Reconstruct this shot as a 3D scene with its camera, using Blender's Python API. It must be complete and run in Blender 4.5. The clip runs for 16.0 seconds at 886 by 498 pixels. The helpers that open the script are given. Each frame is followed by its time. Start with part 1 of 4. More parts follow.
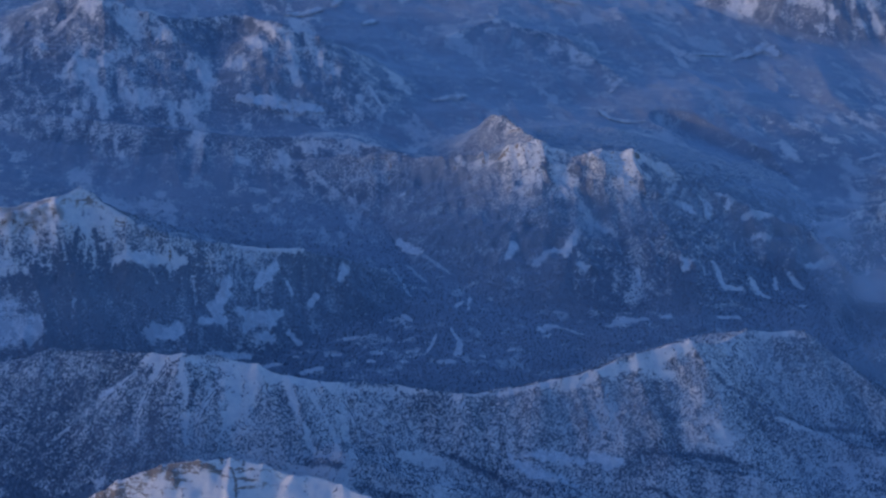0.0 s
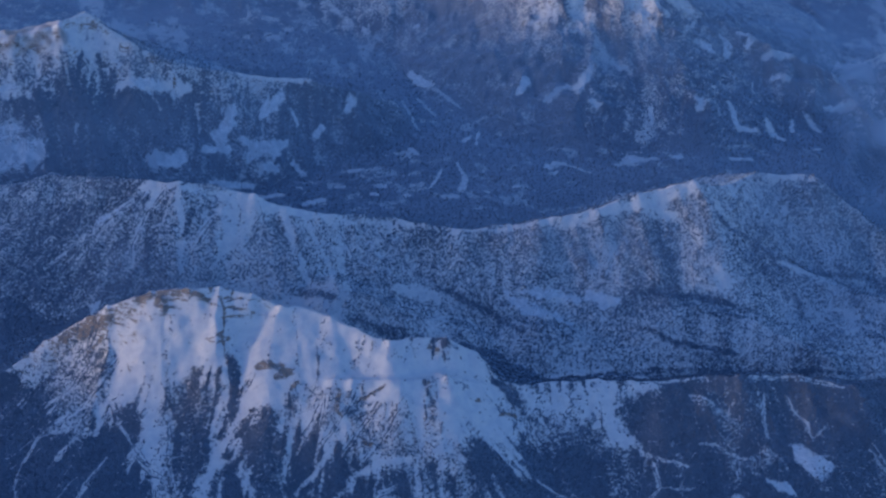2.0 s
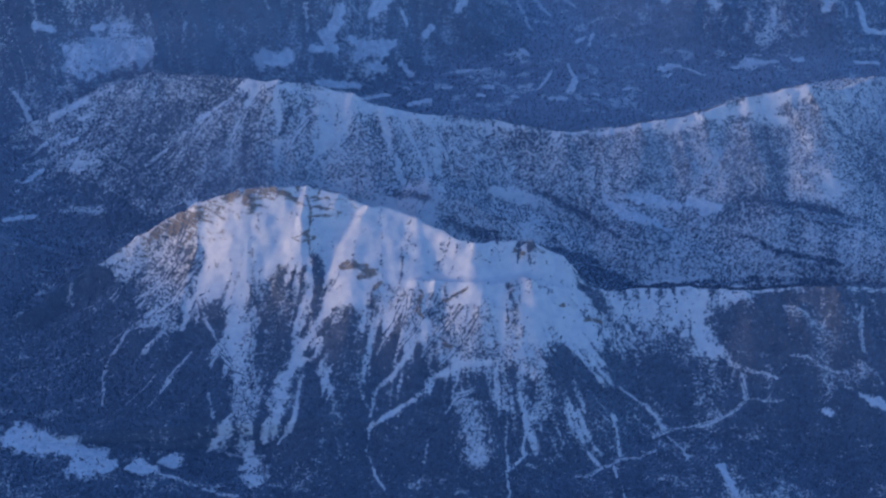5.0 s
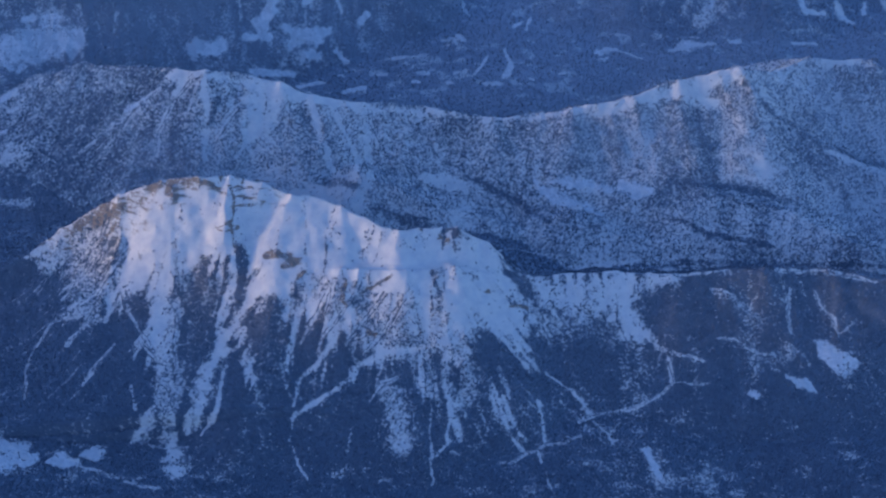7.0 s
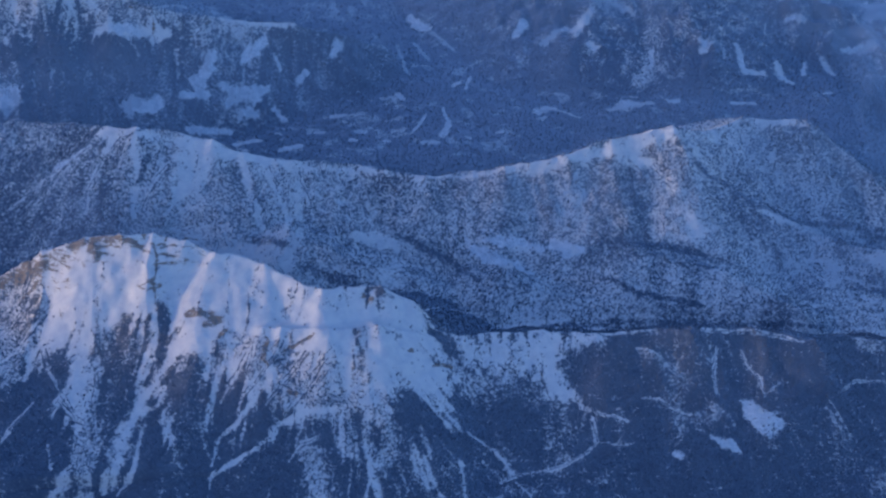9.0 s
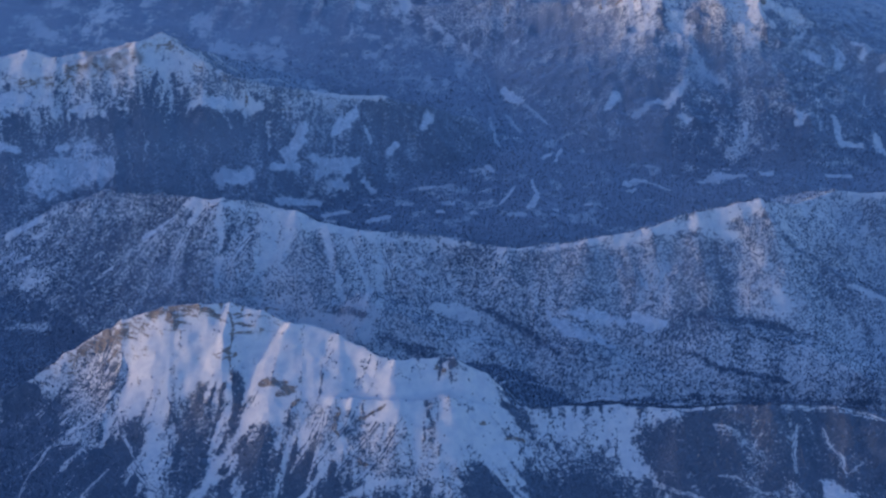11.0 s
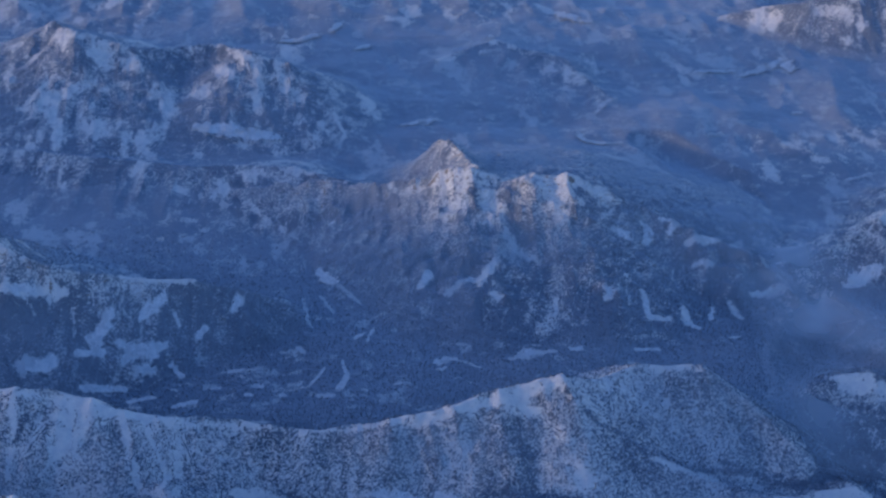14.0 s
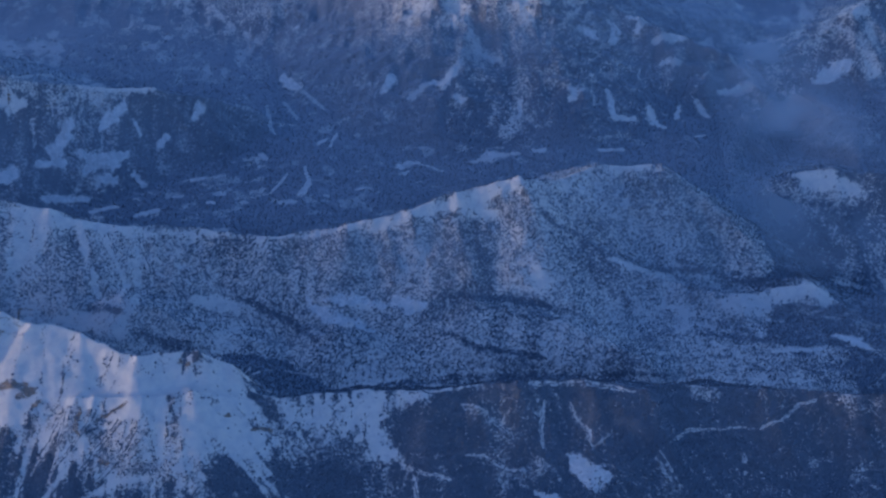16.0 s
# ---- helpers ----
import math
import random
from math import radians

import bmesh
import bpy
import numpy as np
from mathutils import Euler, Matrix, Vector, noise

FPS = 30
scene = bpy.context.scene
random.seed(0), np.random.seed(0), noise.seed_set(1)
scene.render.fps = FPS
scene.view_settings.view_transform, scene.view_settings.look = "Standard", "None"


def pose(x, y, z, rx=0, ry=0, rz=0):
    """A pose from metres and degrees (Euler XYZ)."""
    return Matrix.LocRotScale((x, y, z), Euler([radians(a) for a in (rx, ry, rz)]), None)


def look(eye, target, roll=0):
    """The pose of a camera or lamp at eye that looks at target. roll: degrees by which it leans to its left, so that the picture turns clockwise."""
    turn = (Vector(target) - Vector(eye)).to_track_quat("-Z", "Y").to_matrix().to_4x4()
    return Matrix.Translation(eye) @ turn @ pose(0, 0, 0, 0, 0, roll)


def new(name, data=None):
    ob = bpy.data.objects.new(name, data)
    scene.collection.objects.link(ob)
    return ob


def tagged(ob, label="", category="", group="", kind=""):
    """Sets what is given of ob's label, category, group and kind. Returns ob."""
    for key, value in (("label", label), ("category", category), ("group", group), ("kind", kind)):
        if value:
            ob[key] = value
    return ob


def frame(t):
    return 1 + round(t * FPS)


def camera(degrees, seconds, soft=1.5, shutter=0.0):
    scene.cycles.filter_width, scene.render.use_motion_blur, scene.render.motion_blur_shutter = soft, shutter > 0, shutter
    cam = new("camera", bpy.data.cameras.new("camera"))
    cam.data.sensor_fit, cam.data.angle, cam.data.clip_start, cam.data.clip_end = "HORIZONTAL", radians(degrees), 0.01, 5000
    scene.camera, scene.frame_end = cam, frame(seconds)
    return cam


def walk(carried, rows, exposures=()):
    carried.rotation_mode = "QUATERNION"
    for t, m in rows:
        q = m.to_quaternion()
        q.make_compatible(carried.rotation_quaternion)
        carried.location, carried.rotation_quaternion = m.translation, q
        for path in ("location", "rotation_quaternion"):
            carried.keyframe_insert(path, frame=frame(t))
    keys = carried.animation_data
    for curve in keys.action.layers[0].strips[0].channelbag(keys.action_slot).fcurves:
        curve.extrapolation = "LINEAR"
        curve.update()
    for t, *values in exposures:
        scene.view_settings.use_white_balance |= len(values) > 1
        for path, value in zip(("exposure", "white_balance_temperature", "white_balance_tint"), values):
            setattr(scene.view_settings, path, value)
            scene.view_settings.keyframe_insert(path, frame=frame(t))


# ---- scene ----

# The land is built at one tenth of its true size: one unit is ten metres.
cam = camera(31.50, 16.0, soft=2.45)
PATH = (
    # seconds, heading to the east of north, tilt, lean
    (0, 15.171, -28.672, 6.653),
    (0.5, 15.495, -30.746, 7.188),
    (1, 16.047, -31.794, 7.981),
    (1.5, 16.580, -34.225, 8.007),
    (2, 13.803, -34.914, 7.378),
    (2.5, 7.964, -35.833, 3.914),
    (3, 8.759, -37.834, 5.140),
    (3.5, 8.442, -37.731, 5.535),
    (4, 6.685, -38.677, 4.912),
    (4.2, 6.791, -38.648, 4.374),
    (6.3, 5.241, -40.040, 3.056),
    (6.5, 5.585, -40.000, 2.973),
    (7, 6.735, -39.572, 3.317),
    (7.5, 7.217, -39.041, 4.043),
    (8, 7.368, -38.234, 3.702),
    (8.5, 7.390, -37.740, 4.207),
    (9, 7.184, -37.440, 3.739),
    (9.5, 3.700, -36.450, 2.161),
    (9.7, 3.582, -36.504, 2.025),
    (11.8, -0.326, -34.211, -0.163),
    (12, 1.333, -34.153, 0.269),
    (12.5, 1.654, -32.411, 0.707),
    (13, 2.028, -30.804, 0.183),
    (13.5, 3.312, -29.709, 1.053),
    (14, 5.716, -28.395, 1.721),
    (14.5, 6.096, -27.595, 1.126),
    (15, 5.333, -30.775, 0.489),
    (15.5, 5.406, -32.436, 0.484),
    (16, 5.406, -35.596, 0.512),
)


def flight(t, heading, tilt, lean):
    """Level flight to the east at 23 units a second."""
    eye = Vector((23 * (t - 8), 0, 1000))
    h, p = radians(heading), radians(tilt)
    return look(eye, eye + Vector((math.sin(h) * math.cos(p), math.cos(h) * math.cos(p), math.sin(p))), lean)


EXPOSURES = ((0, 0.74, 4260, 28), (1.5, 0.84, 4310, 28), (2.5, 1.1, 4400, 28), (7, 1.31, 4460, 29), (9.5, 1.32, 4510, 29), (12.5, 1.08, 4500, 29), (15, 1.05, 4480, 28), (16, 0.9, 4430, 28))
walk(cam, [(row[0], flight(*row)) for row in PATH], EXPOSURES)

# ---- light: the last low winter sun from the west, and the blue sky ----
world = bpy.data.worlds.new("sky")
world.use_nodes = True
scene.world = world
sky = world.node_tree.nodes.new("ShaderNodeTexSky")
sky.sky_type, sky.sun_disc = "NISHITA", False
SUN_HIGH, SUN_FROM = radians(4), radians(263)
sky.sun_elevation, sky.sun_rotation = SUN_HIGH, SUN_FROM
sky.altitude, sky.dust_density, sky.ozone_density = 2000, 3.0, 1.0
world.node_tree.links.new(sky.outputs[0], world.node_tree.nodes["Background"].inputs[0])
world.node_tree.nodes["Background"].inputs[1].default_value = 0.15
sun = new("sun", bpy.data.lights.new("sun", "SUN"))
sun.data.energy, sun.data.angle, sun.data.color = 1.02, radians(3), (1.0, 0.58, 0.16)
sun.matrix_world = look((0, 0, 0), (-math.sin(SUN_FROM) * math.cos(SUN_HIGH), -math.cos(SUN_FROM) * math.cos(SUN_HIGH), -math.sin(SUN_HIGH)))

# ---- materials ----
def nodes_of(name):
    mat = bpy.data.materials.new(name)
    mat.use_nodes = True
    tree = mat.node_tree
    return mat, tree, tree.nodes["Principled BSDF"]


def add(tree, kind, *links, **values):
    """A node with its settings; links: (input, socket or value)."""
    node = tree.nodes.new(kind)
    for key, value in values.items():
        setattr(node, key, value)
    for where, what in links:
        if isinstance(what, bpy.types.NodeSocket):
            tree.links.new(what, node.inputs[where])
        else:
            node.inputs[where].default_value = what
    return node


def noise_tex(tree, where, scale, detail=3.0, rough=0.55, stretch=None):
    if stretch:
        where = add(tree, "ShaderNodeMapping", (0, where), (3, stretch)).outputs[0]
    return add(tree, "ShaderNodeTexNoise", ("Vector", where), ("Scale", scale), ("Detail", detail), ("Roughness", rough)).outputs[0]


def maths(tree, op, a, b=0.0, c=0.0, clamp=False):
    return add(tree, "ShaderNodeMath", (0, a), (1, b), (2, c), operation=op, use_clamp=clamp).outputs[0]


def step_between(tree, value, low, high):
    return add(tree, "ShaderNodeMapRange", ("Value", value), ("From Min", low), ("From Max", high), interpolation_type="SMOOTHSTEP").outputs[0]


def blend(tree, factor, a, b):
    """Between two colours, each a tuple or a socket."""
    node = add(tree, "ShaderNodeMix", (0, factor), data_type="RGBA")
    for slot, colour in ((6, a), (7, b)):
        if isinstance(colour, tuple):
            node.inputs[slot].default_value = (*colour, 1)
        else:
            tree.links.new(colour, node.inputs[slot])
    return node.outputs[2]


SNOW_WHITE, SNOW_OLD, SNOW_HAZED = (0.62, 0.615, 0.60), (0.53, 0.54, 0.56), (0.37, 0.41, 0.47)
# Fir colours are blued and lifted to stand in for haze.
FIR_DARK, FIR_FROST_HAZE, HAZE_PALE = (0.048, 0.068, 0.108), (0.125, 0.15, 0.2), (0.24, 0.262, 0.31)
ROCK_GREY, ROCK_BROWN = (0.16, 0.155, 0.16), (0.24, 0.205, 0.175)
# Blue sheen laid on the firs in place of distance haze.
HAZE_SHEEN = (0.68, 0.8, 1.0)


def terrain_material():
    """Snow, rock and frosted fir wood, each where the plan of the cover has it; haze is put into the colours."""
    mat, tree, out = nodes_of("snow_rock_and_wood")
    where = add(tree, "ShaderNodeNewGeometry").outputs["Position"]
    wood = add(tree, "ShaderNodeAttribute", attribute_name="wood").outputs["Fac"]
    rock = add(tree, "ShaderNodeAttribute", attribute_name="rock").outputs["Fac"]
    crowns, stands = noise_tex(tree, where, 1.15, 3, 0.6), noise_tex(tree, where, 0.14, 3)
    fine, broad = noise_tex(tree, where, 1.7, 2), noise_tex(tree, where, 0.035, 3)
    # wood
    clumps = noise_tex(tree, where, 0.46, 2, 0.5)
    ragged = maths(tree, "MULTIPLY_ADD", maths(tree, "SUBTRACT", crowns, 0.5), 1.3, wood)
    ragged = maths(tree, "MULTIPLY_ADD", maths(tree, "SUBTRACT", clumps, 0.5), 1.5, ragged)
    ragged = maths(tree, "MULTIPLY_ADD", maths(tree, "SUBTRACT", stands, 0.5), 0.7, ragged)
    wooded = step_between(tree, ragged, 0.28, 0.76)
    wooded = maths(tree, "MULTIPLY", wooded, step_between(tree, wood, 0.01, 0.13))
    firs = blend(tree, step_between(tree, fine, 0.42, 0.72), FIR_DARK, FIR_FROST_HAZE)
    firs = blend(tree, maths(tree, "MULTIPLY", step_between(tree, broad, 0.4, 0.7), 0.35), firs, FIR_FROST_HAZE)
    # distance haze, painted on the woods as a paler tone
    painted_haze = add(tree, "ShaderNodeAttribute", attribute_name="painted_haze").outputs["Fac"]
    firs = blend(tree, painted_haze, firs, HAZE_PALE)
    # snow
    snow = blend(tree, step_between(tree, noise_tex(tree, where, 0.16, 4), 0.35, 0.7), SNOW_WHITE, SNOW_OLD)
    # far snow is dulled in colour to stand in for haze
    snow = blend(tree, maths(tree, "MULTIPLY", step_between(tree, painted_haze, 0.4, 0.68), 0.7), snow, SNOW_HAZED)
    # rock, in beds that lie almost level
    beds = noise_tex(tree, where, 0.6, 4, 0.6, (0.3, 0.3, 1.1))
    stone = blend(tree, step_between(tree, beds, 0.4, 0.62), ROCK_GREY, ROCK_BROWN)
    bare = maths(tree, "MULTIPLY_ADD", maths(tree, "SUBTRACT", beds, 0.5), 1.5, rock)
    bare = maths(tree, "MULTIPLY_ADD", maths(tree, "SUBTRACT", crowns, 0.5), 1.5, bare)
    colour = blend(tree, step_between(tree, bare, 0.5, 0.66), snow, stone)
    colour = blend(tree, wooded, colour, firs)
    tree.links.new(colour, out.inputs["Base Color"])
    tree.links.new(maths(tree, "MULTIPLY_ADD", wooded, 0.25, 0.65), out.inputs["Roughness"])
    tree.links.new(maths(tree, "MULTIPLY", wooded, 0.5), out.inputs["Sheen Weight"])
    out.inputs["Sheen Tint"].default_value, out.inputs["Sheen Roughness"].default_value = (*HAZE_SHEEN, 1), 0.6
    out.inputs["Specular IOR Level"].default_value = 0.2
    relief = maths(tree, "MULTIPLY_ADD", crowns, 1.0, maths(tree, "MULTIPLY", stands, 1.2))
    relief = maths(tree, "MULTIPLY", relief, maths(tree, "MULTIPLY_ADD", wooded, 0.8, 0.2))
    bump = add(tree, "ShaderNodeBump", ("Strength", 0.45), ("Distance", 1.2), ("Height", relief))
    tree.links.new(bump.outputs[0], out.inputs["Normal"])
    return mat


def snow_material():
    """Field snow, thin and patchy over stubble and scrub."""
    mat, tree, out = nodes_of("snow_field")
    where = add(tree, "ShaderNodeNewGeometry").outputs["Position"]
    drifts, scrub = noise_tex(tree, where, 0.22, 4), noise_tex(tree, where, 0.75, 3, 0.6)
    colour = blend(tree, step_between(tree, drifts, 0.35, 0.65), (0.60, 0.61, 0.63), (0.48, 0.51, 0.55))
    colour = blend(tree, maths(tree, "MULTIPLY", step_between(tree, scrub, 0.55, 0.75), 0.7), colour, FIR_FROST_HAZE)
    clear = add(tree, "ShaderNodeAttribute", attribute_name="open").outputs["Fac"]
    clear = maths(tree, "MULTIPLY_ADD", maths(tree, "SUBTRACT", 0.5, scrub), 2.4, clear)
    # the same haze tone painted on the firs round a clearing
    painted_haze = add(tree, "ShaderNodeAttribute", attribute_name="painted_haze").outputs["Fac"]
    firs = blend(tree, painted_haze, blend(tree, step_between(tree, scrub, 0.4, 0.7), FIR_DARK, FIR_FROST_HAZE), HAZE_PALE)
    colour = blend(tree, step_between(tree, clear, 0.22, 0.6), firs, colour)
    tree.links.new(colour, out.inputs["Base Color"])
    out.inputs["Roughness"].default_value, out.inputs["Specular IOR Level"].default_value = 0.65, 0.2
    bump = add(tree, "ShaderNodeBump", ("Strength", 0.3), ("Distance", 0.8), ("Height", drifts))
    tree.links.new(bump.outputs[0], out.inputs["Normal"])
    return mat


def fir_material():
    """Each fir a little different, some frosted; their blue tone is haze put into the colour."""
    mat, tree, out = nodes_of("haze_blue_frosted_fir")
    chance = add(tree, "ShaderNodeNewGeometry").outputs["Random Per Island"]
    colour = blend(tree, maths(tree, "POWER", chance, 0.8), FIR_DARK, FIR_FROST_HAZE)
    # paler with distance: haze painted on each fir
    colour = blend(tree, add(tree, "ShaderNodeAttribute", attribute_name="painted_haze").outputs["Fac"], colour, HAZE_PALE)
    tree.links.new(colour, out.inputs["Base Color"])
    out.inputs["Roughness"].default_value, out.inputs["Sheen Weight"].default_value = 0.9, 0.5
    out.inputs["Sheen Tint"].default_value = (*HAZE_SHEEN, 1)
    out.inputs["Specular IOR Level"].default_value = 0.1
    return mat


def mist_material():
    """Thin fog: mostly clear, white where it is thick, with torn edges."""
    mat, tree, out = nodes_of("valley_mist")
    where = add(tree, "ShaderNodeNewGeometry").outputs["Position"]
    thick = add(tree, "ShaderNodeAttribute", attribute_name="thick").outputs["Fac"]
    wisps = step_between(tree, noise_tex(tree, where, 0.011, 2, 0.5), 0.2, 0.7)
    out.inputs["Base Color"].default_value, out.inputs["Roughness"].default_value = (0.80, 0.84, 0.90, 1), 1.0
    out.inputs["Specular IOR Level"].default_value = 0.0
    tree.links.new(maths(tree, "MULTIPLY", maths(tree, "MULTIPLY", thick, wisps), 0.4), out.inputs["Alpha"])
    return mat


MIST = mist_material()
GROUND, SNOWFIELD, FIR = terrain_material(), snow_material(), fir_material()

# ---- the lie of the land ----
def hashed(ix, iy, seed):
    """A number from 0 to 1 for each lattice point."""
    h = (ix.astype(np.int64) * 374761393 + iy.astype(np.int64) * 668265263 + seed * 974711) & 0x7FFFFFFF
    h = ((h ^ (h >> 13)) * 1274126177) & 0x7FFFFFFF
    return ((h ^ (h >> 16)) & 0xFFFF) / 65535.0


def value_noise(x, y, seed):
    """Smooth noise from -1 to 1."""
    ix, iy = np.floor(x), np.floor(y)
    fx, fy = x - ix, y - iy
    fx, fy = fx * fx * (3 - 2 * fx), fy * fy * (3 - 2 * fy)
    a, b = hashed(ix, iy, seed), hashed(ix + 1, iy, seed)
    c, d = hashed(ix, iy + 1, seed), hashed(ix + 1, iy + 1, seed)
    return 2 * ((a + (b - a) * fx) * (1 - fy) + (c + (d - c) * fx) * fy) - 1


def fbm(x, y, size, octaves, seed, gain=0.5):
    total, amp = 0.0 * x, 1.0
    for n in range(octaves):
        total = total + amp * value_noise(x / size * 2**n + 17.3 * n, y / size * 2**n - 9.1 * n, seed + n)
        amp *= gain
    return total


def ridged(x, y, size, octaves, seed):
    """Sharp crests at 1 and round hollows below."""
    total, amp, norm = 0.0 * x, 1.0, 0.0
    for n in range(octaves):
        total = total + amp * (1 - np.abs(value_noise(x / size * 2**n + 5.7 * n, y / size * 2**n + 3.1 * n, seed + n)) * 2)
        norm, amp = norm + amp, amp * 0.5
    return total / norm


def to_segment(x, y, a, b):
    """The offset from the nearest point of a segment, and how far along it that lies."""
    dx, dy = b[0] - a[0], b[1] - a[1]
    t = np.clip(((x - a[0]) * dx + (y - a[1]) * dy) / (dx * dx + dy * dy + 1e-9), 0, 1)
    return x - a[0] - t * dx, y - a[1] - t * dy, t


RIDGES, CHANNELS = [], []


def ridge(massif, front, back, spur, *crest, hollow=0):
    """A crest line through (x, y, z), its slopes towards and away from the south, the depth of its gullies, and
    how far down a hollow face levels out."""
    RIDGES.append((massif, front, back, spur, crest, hollow))


def channel(width, depth, *bed):
    """A valley cut through (x, y, z)."""
    CHANNELS.append((width, depth, bed))


def smooth_max(a, b, k):
    h = np.clip(0.5 + 0.5 * (a - b) / k, 0, 1)
    return b + (a - b) * h + k * h * (1 - h)


def window(x, y, a, b, reach):
    """The part of a grid near a segment; all of it if the places lie in no grid."""
    if x.ndim < 2:
        return np.s_[:]
    i0, i1 = np.searchsorted(x[0], (min(a[0], b[0]) - reach, max(a[0], b[0]) + reach))
    j0, j1 = np.searchsorted(y[:, 0], (min(a[1], b[1]) - reach, max(a[1], b[1]) + reach))
    return np.s_[j0:j1, i0:i1]


def land(x, y):
    """The height, the massif that makes it (0: the valley floor), and places along its crest and down from it."""
    wx = x + 5 * fbm(x, y, 60, 3, 11) + 1.2 * fbm(x, y, 9, 2, 15)
    wy = y + 5 * fbm(x, y, 60, 3, 21) + 1.2 * fbm(x, y, 9, 2, 25)
    rolling = np.clip((y - 1380) / 250, 0, 1) * np.clip((x + 500) / 200, 0, 1)
    plain = 201 + 6 * fbm(x, y, 210, 4, 31) + 0.014 * np.clip(y - 1420, 0, 2500) + rolling * (6 * ridged(x, 0.8 * y, 110, 4, 35) + 4)
    for width, depth, bed in CHANNELS:
        for a, b in zip(bed, bed[1:]):
            w = window(x, y, a, b, 260)
            ox, oy, t = to_segment(wx[w], wy[w], a, b)
            d = np.hypot(ox, oy)
            cut = a[2] + (b[2] - a[2]) * t + depth * np.clip(d / width - 0.25, 0, 9) ** 1.3
            plain[w] = np.minimum(plain[w], smooth_max(cut, plain[w] - 60, 6))
    z, owner = plain.copy(), np.zeros(x.shape, np.int32)
    along, down = x.copy(), y.copy()
    for massif, front, back, spur, crest, hollow in RIDGES:
        run = 0.0
        for a, b in zip(crest, crest[1:]):
            w = window(x, y, a, b, 40 + (max(a[2], b[2]) - 170) / min(front, back))
            ox, oy, t = to_segment(wx[w], wy[w], a, b)
            d = np.hypot(ox, oy)
            length = math.hypot(b[0] - a[0], b[1] - a[1])
            slope = back + (front - back) * (0.5 - 0.5 * oy / (d + 1e-6))
            s = run + t * length + 0.25 * ox
            flute = ridged(s + 0 * d, 0.18 * d, 34, 3, 41 + massif)
            top = a[2] + (b[2] - a[2]) * t
            fall = hollow * (1 - np.exp(-d / hollow)) if hollow else d * (1.06 - 0.0012 * np.minimum(d, 200))
            high = top - slope * fall + spur * (flute - 0.45) * np.clip(d / 24, 0, 1.25)
            wins = high > z[w]
            owner[w] = np.where(wins, massif, owner[w])
            along[w] = np.where(wins, s, along[w])
            down[w] = np.where(wins, d, down[w])
            z[w] = smooth_max(high, z[w], 5.0)
            run += length
    lift = np.clip((z - plain) / 30, 0, 1)
    z = z + np.where(owner == 1, 0.5, 0.5 + 1.1 * lift) * (ridged(x, y, 32, 4, 61) - 0.35) + np.where(owner == 1, 0.08, 0.18) * fbm(x, y, 6, 2, 71)
    craggy = np.where(owner == 4, 3.6, np.where(owner == 5, 2.4, 0)) * lift
    z = z + craggy * (ridged(x, y, 19, 3, 65) - 0.4)
    owner = np.where(z - plain > 7, owner, 0)
    return z, owner, along, down

NEAR_MOUNTAIN, MIDDLE_RIDGE, WESTERN_MASSIF, CENTRAL_PEAK, NORTHWEST_PEAKS, NORTHEAST_PEAK, WOODED_HILL = range(1, 8)
ridge(NEAR_MOUNTAIN, 1.1, 1.5, 1.6, (-294, 886, 206), (-233, 912, 236), (-198, 919, 260), (-153, 928, 287), (-122, 930, 298), (-97, 929, 302), (-72, 926, 301), (-48, 926, 297), (-27, 917, 291), hollow=92)
ridge(NEAR_MOUNTAIN, 0.55, 1.4, 0.6, (-27, 916, 292), (6, 908, 287), (50, 890, 281), (88, 893, 279), (109, 888, 268), (130, 874, 252), (155, 872, 247))
ridge(NEAR_MOUNTAIN, 0.62, 0.55, 1.2, (-22, 873, 258), (4, 864, 266), (45, 860, 268), (86, 859, 268), (107, 862, 258), (133, 866, 248))
ridge(NEAR_MOUNTAIN, 0.45, 0.8, 1, (155, 872, 247), (215, 876, 246), (257, 869, 248), (320, 873, 250), (370, 871, 247), (417, 867, 242))
ridge(NEAR_MOUNTAIN, 0.45, 0.8, 1.2, (395, 875, 243), (509, 866, 234), (602, 858, 230), (701, 851, 228))
# ribs down the front
ridge(NEAR_MOUNTAIN, 0.7, 1.1, 1, (-72, 920, 292), (-72, 908, 286), (-73, 884, 266), (-77, 858, 247), (-86, 825, 226), (-92, 790, 211))
ridge(NEAR_MOUNTAIN, 0.7, 1.1, 1, (-153, 918, 276), (-154, 900, 263), (-162, 862, 238), (-172, 822, 218), (-180, 780, 206))
ridge(NEAR_MOUNTAIN, 0.7, 1.0, 1, (-38, 914, 286), (-30, 903, 278), (-26, 884, 263), (-30, 862, 244), (-36, 830, 225), (-42, 795, 210))
ridge(NEAR_MOUNTAIN, 0.7, 0.8, 1.5, (20, 862, 267), (8, 835, 245), (-8, 800, 224), (-20, 765, 208))
ridge(NEAR_MOUNTAIN, 0.6, 0.6, 1.5, (86, 858, 268), (93, 832, 247), (98, 800, 230), (104, 765, 212))
ridge(NEAR_MOUNTAIN, 0.5, 0.6, 1.5, (50, 859, 268), (42, 825, 245), (36, 790, 224), (30, 750, 208))
ridge(MIDDLE_RIDGE, 0.6, 0.9, 2.2, (-315, 1131, 215), (-245, 1135, 252), (-201, 1130, 268), (-152, 1111, 279), (-123, 1097, 286), (-99, 1092, 288), (-40, 1085, 278), (-8, 1078, 268), (57, 1077, 258), (105, 1079, 252), (138, 1074, 250), (180, 1074, 254), (204, 1074, 258), (257, 1082, 266), (296, 1088, 272), (349, 1103, 278))
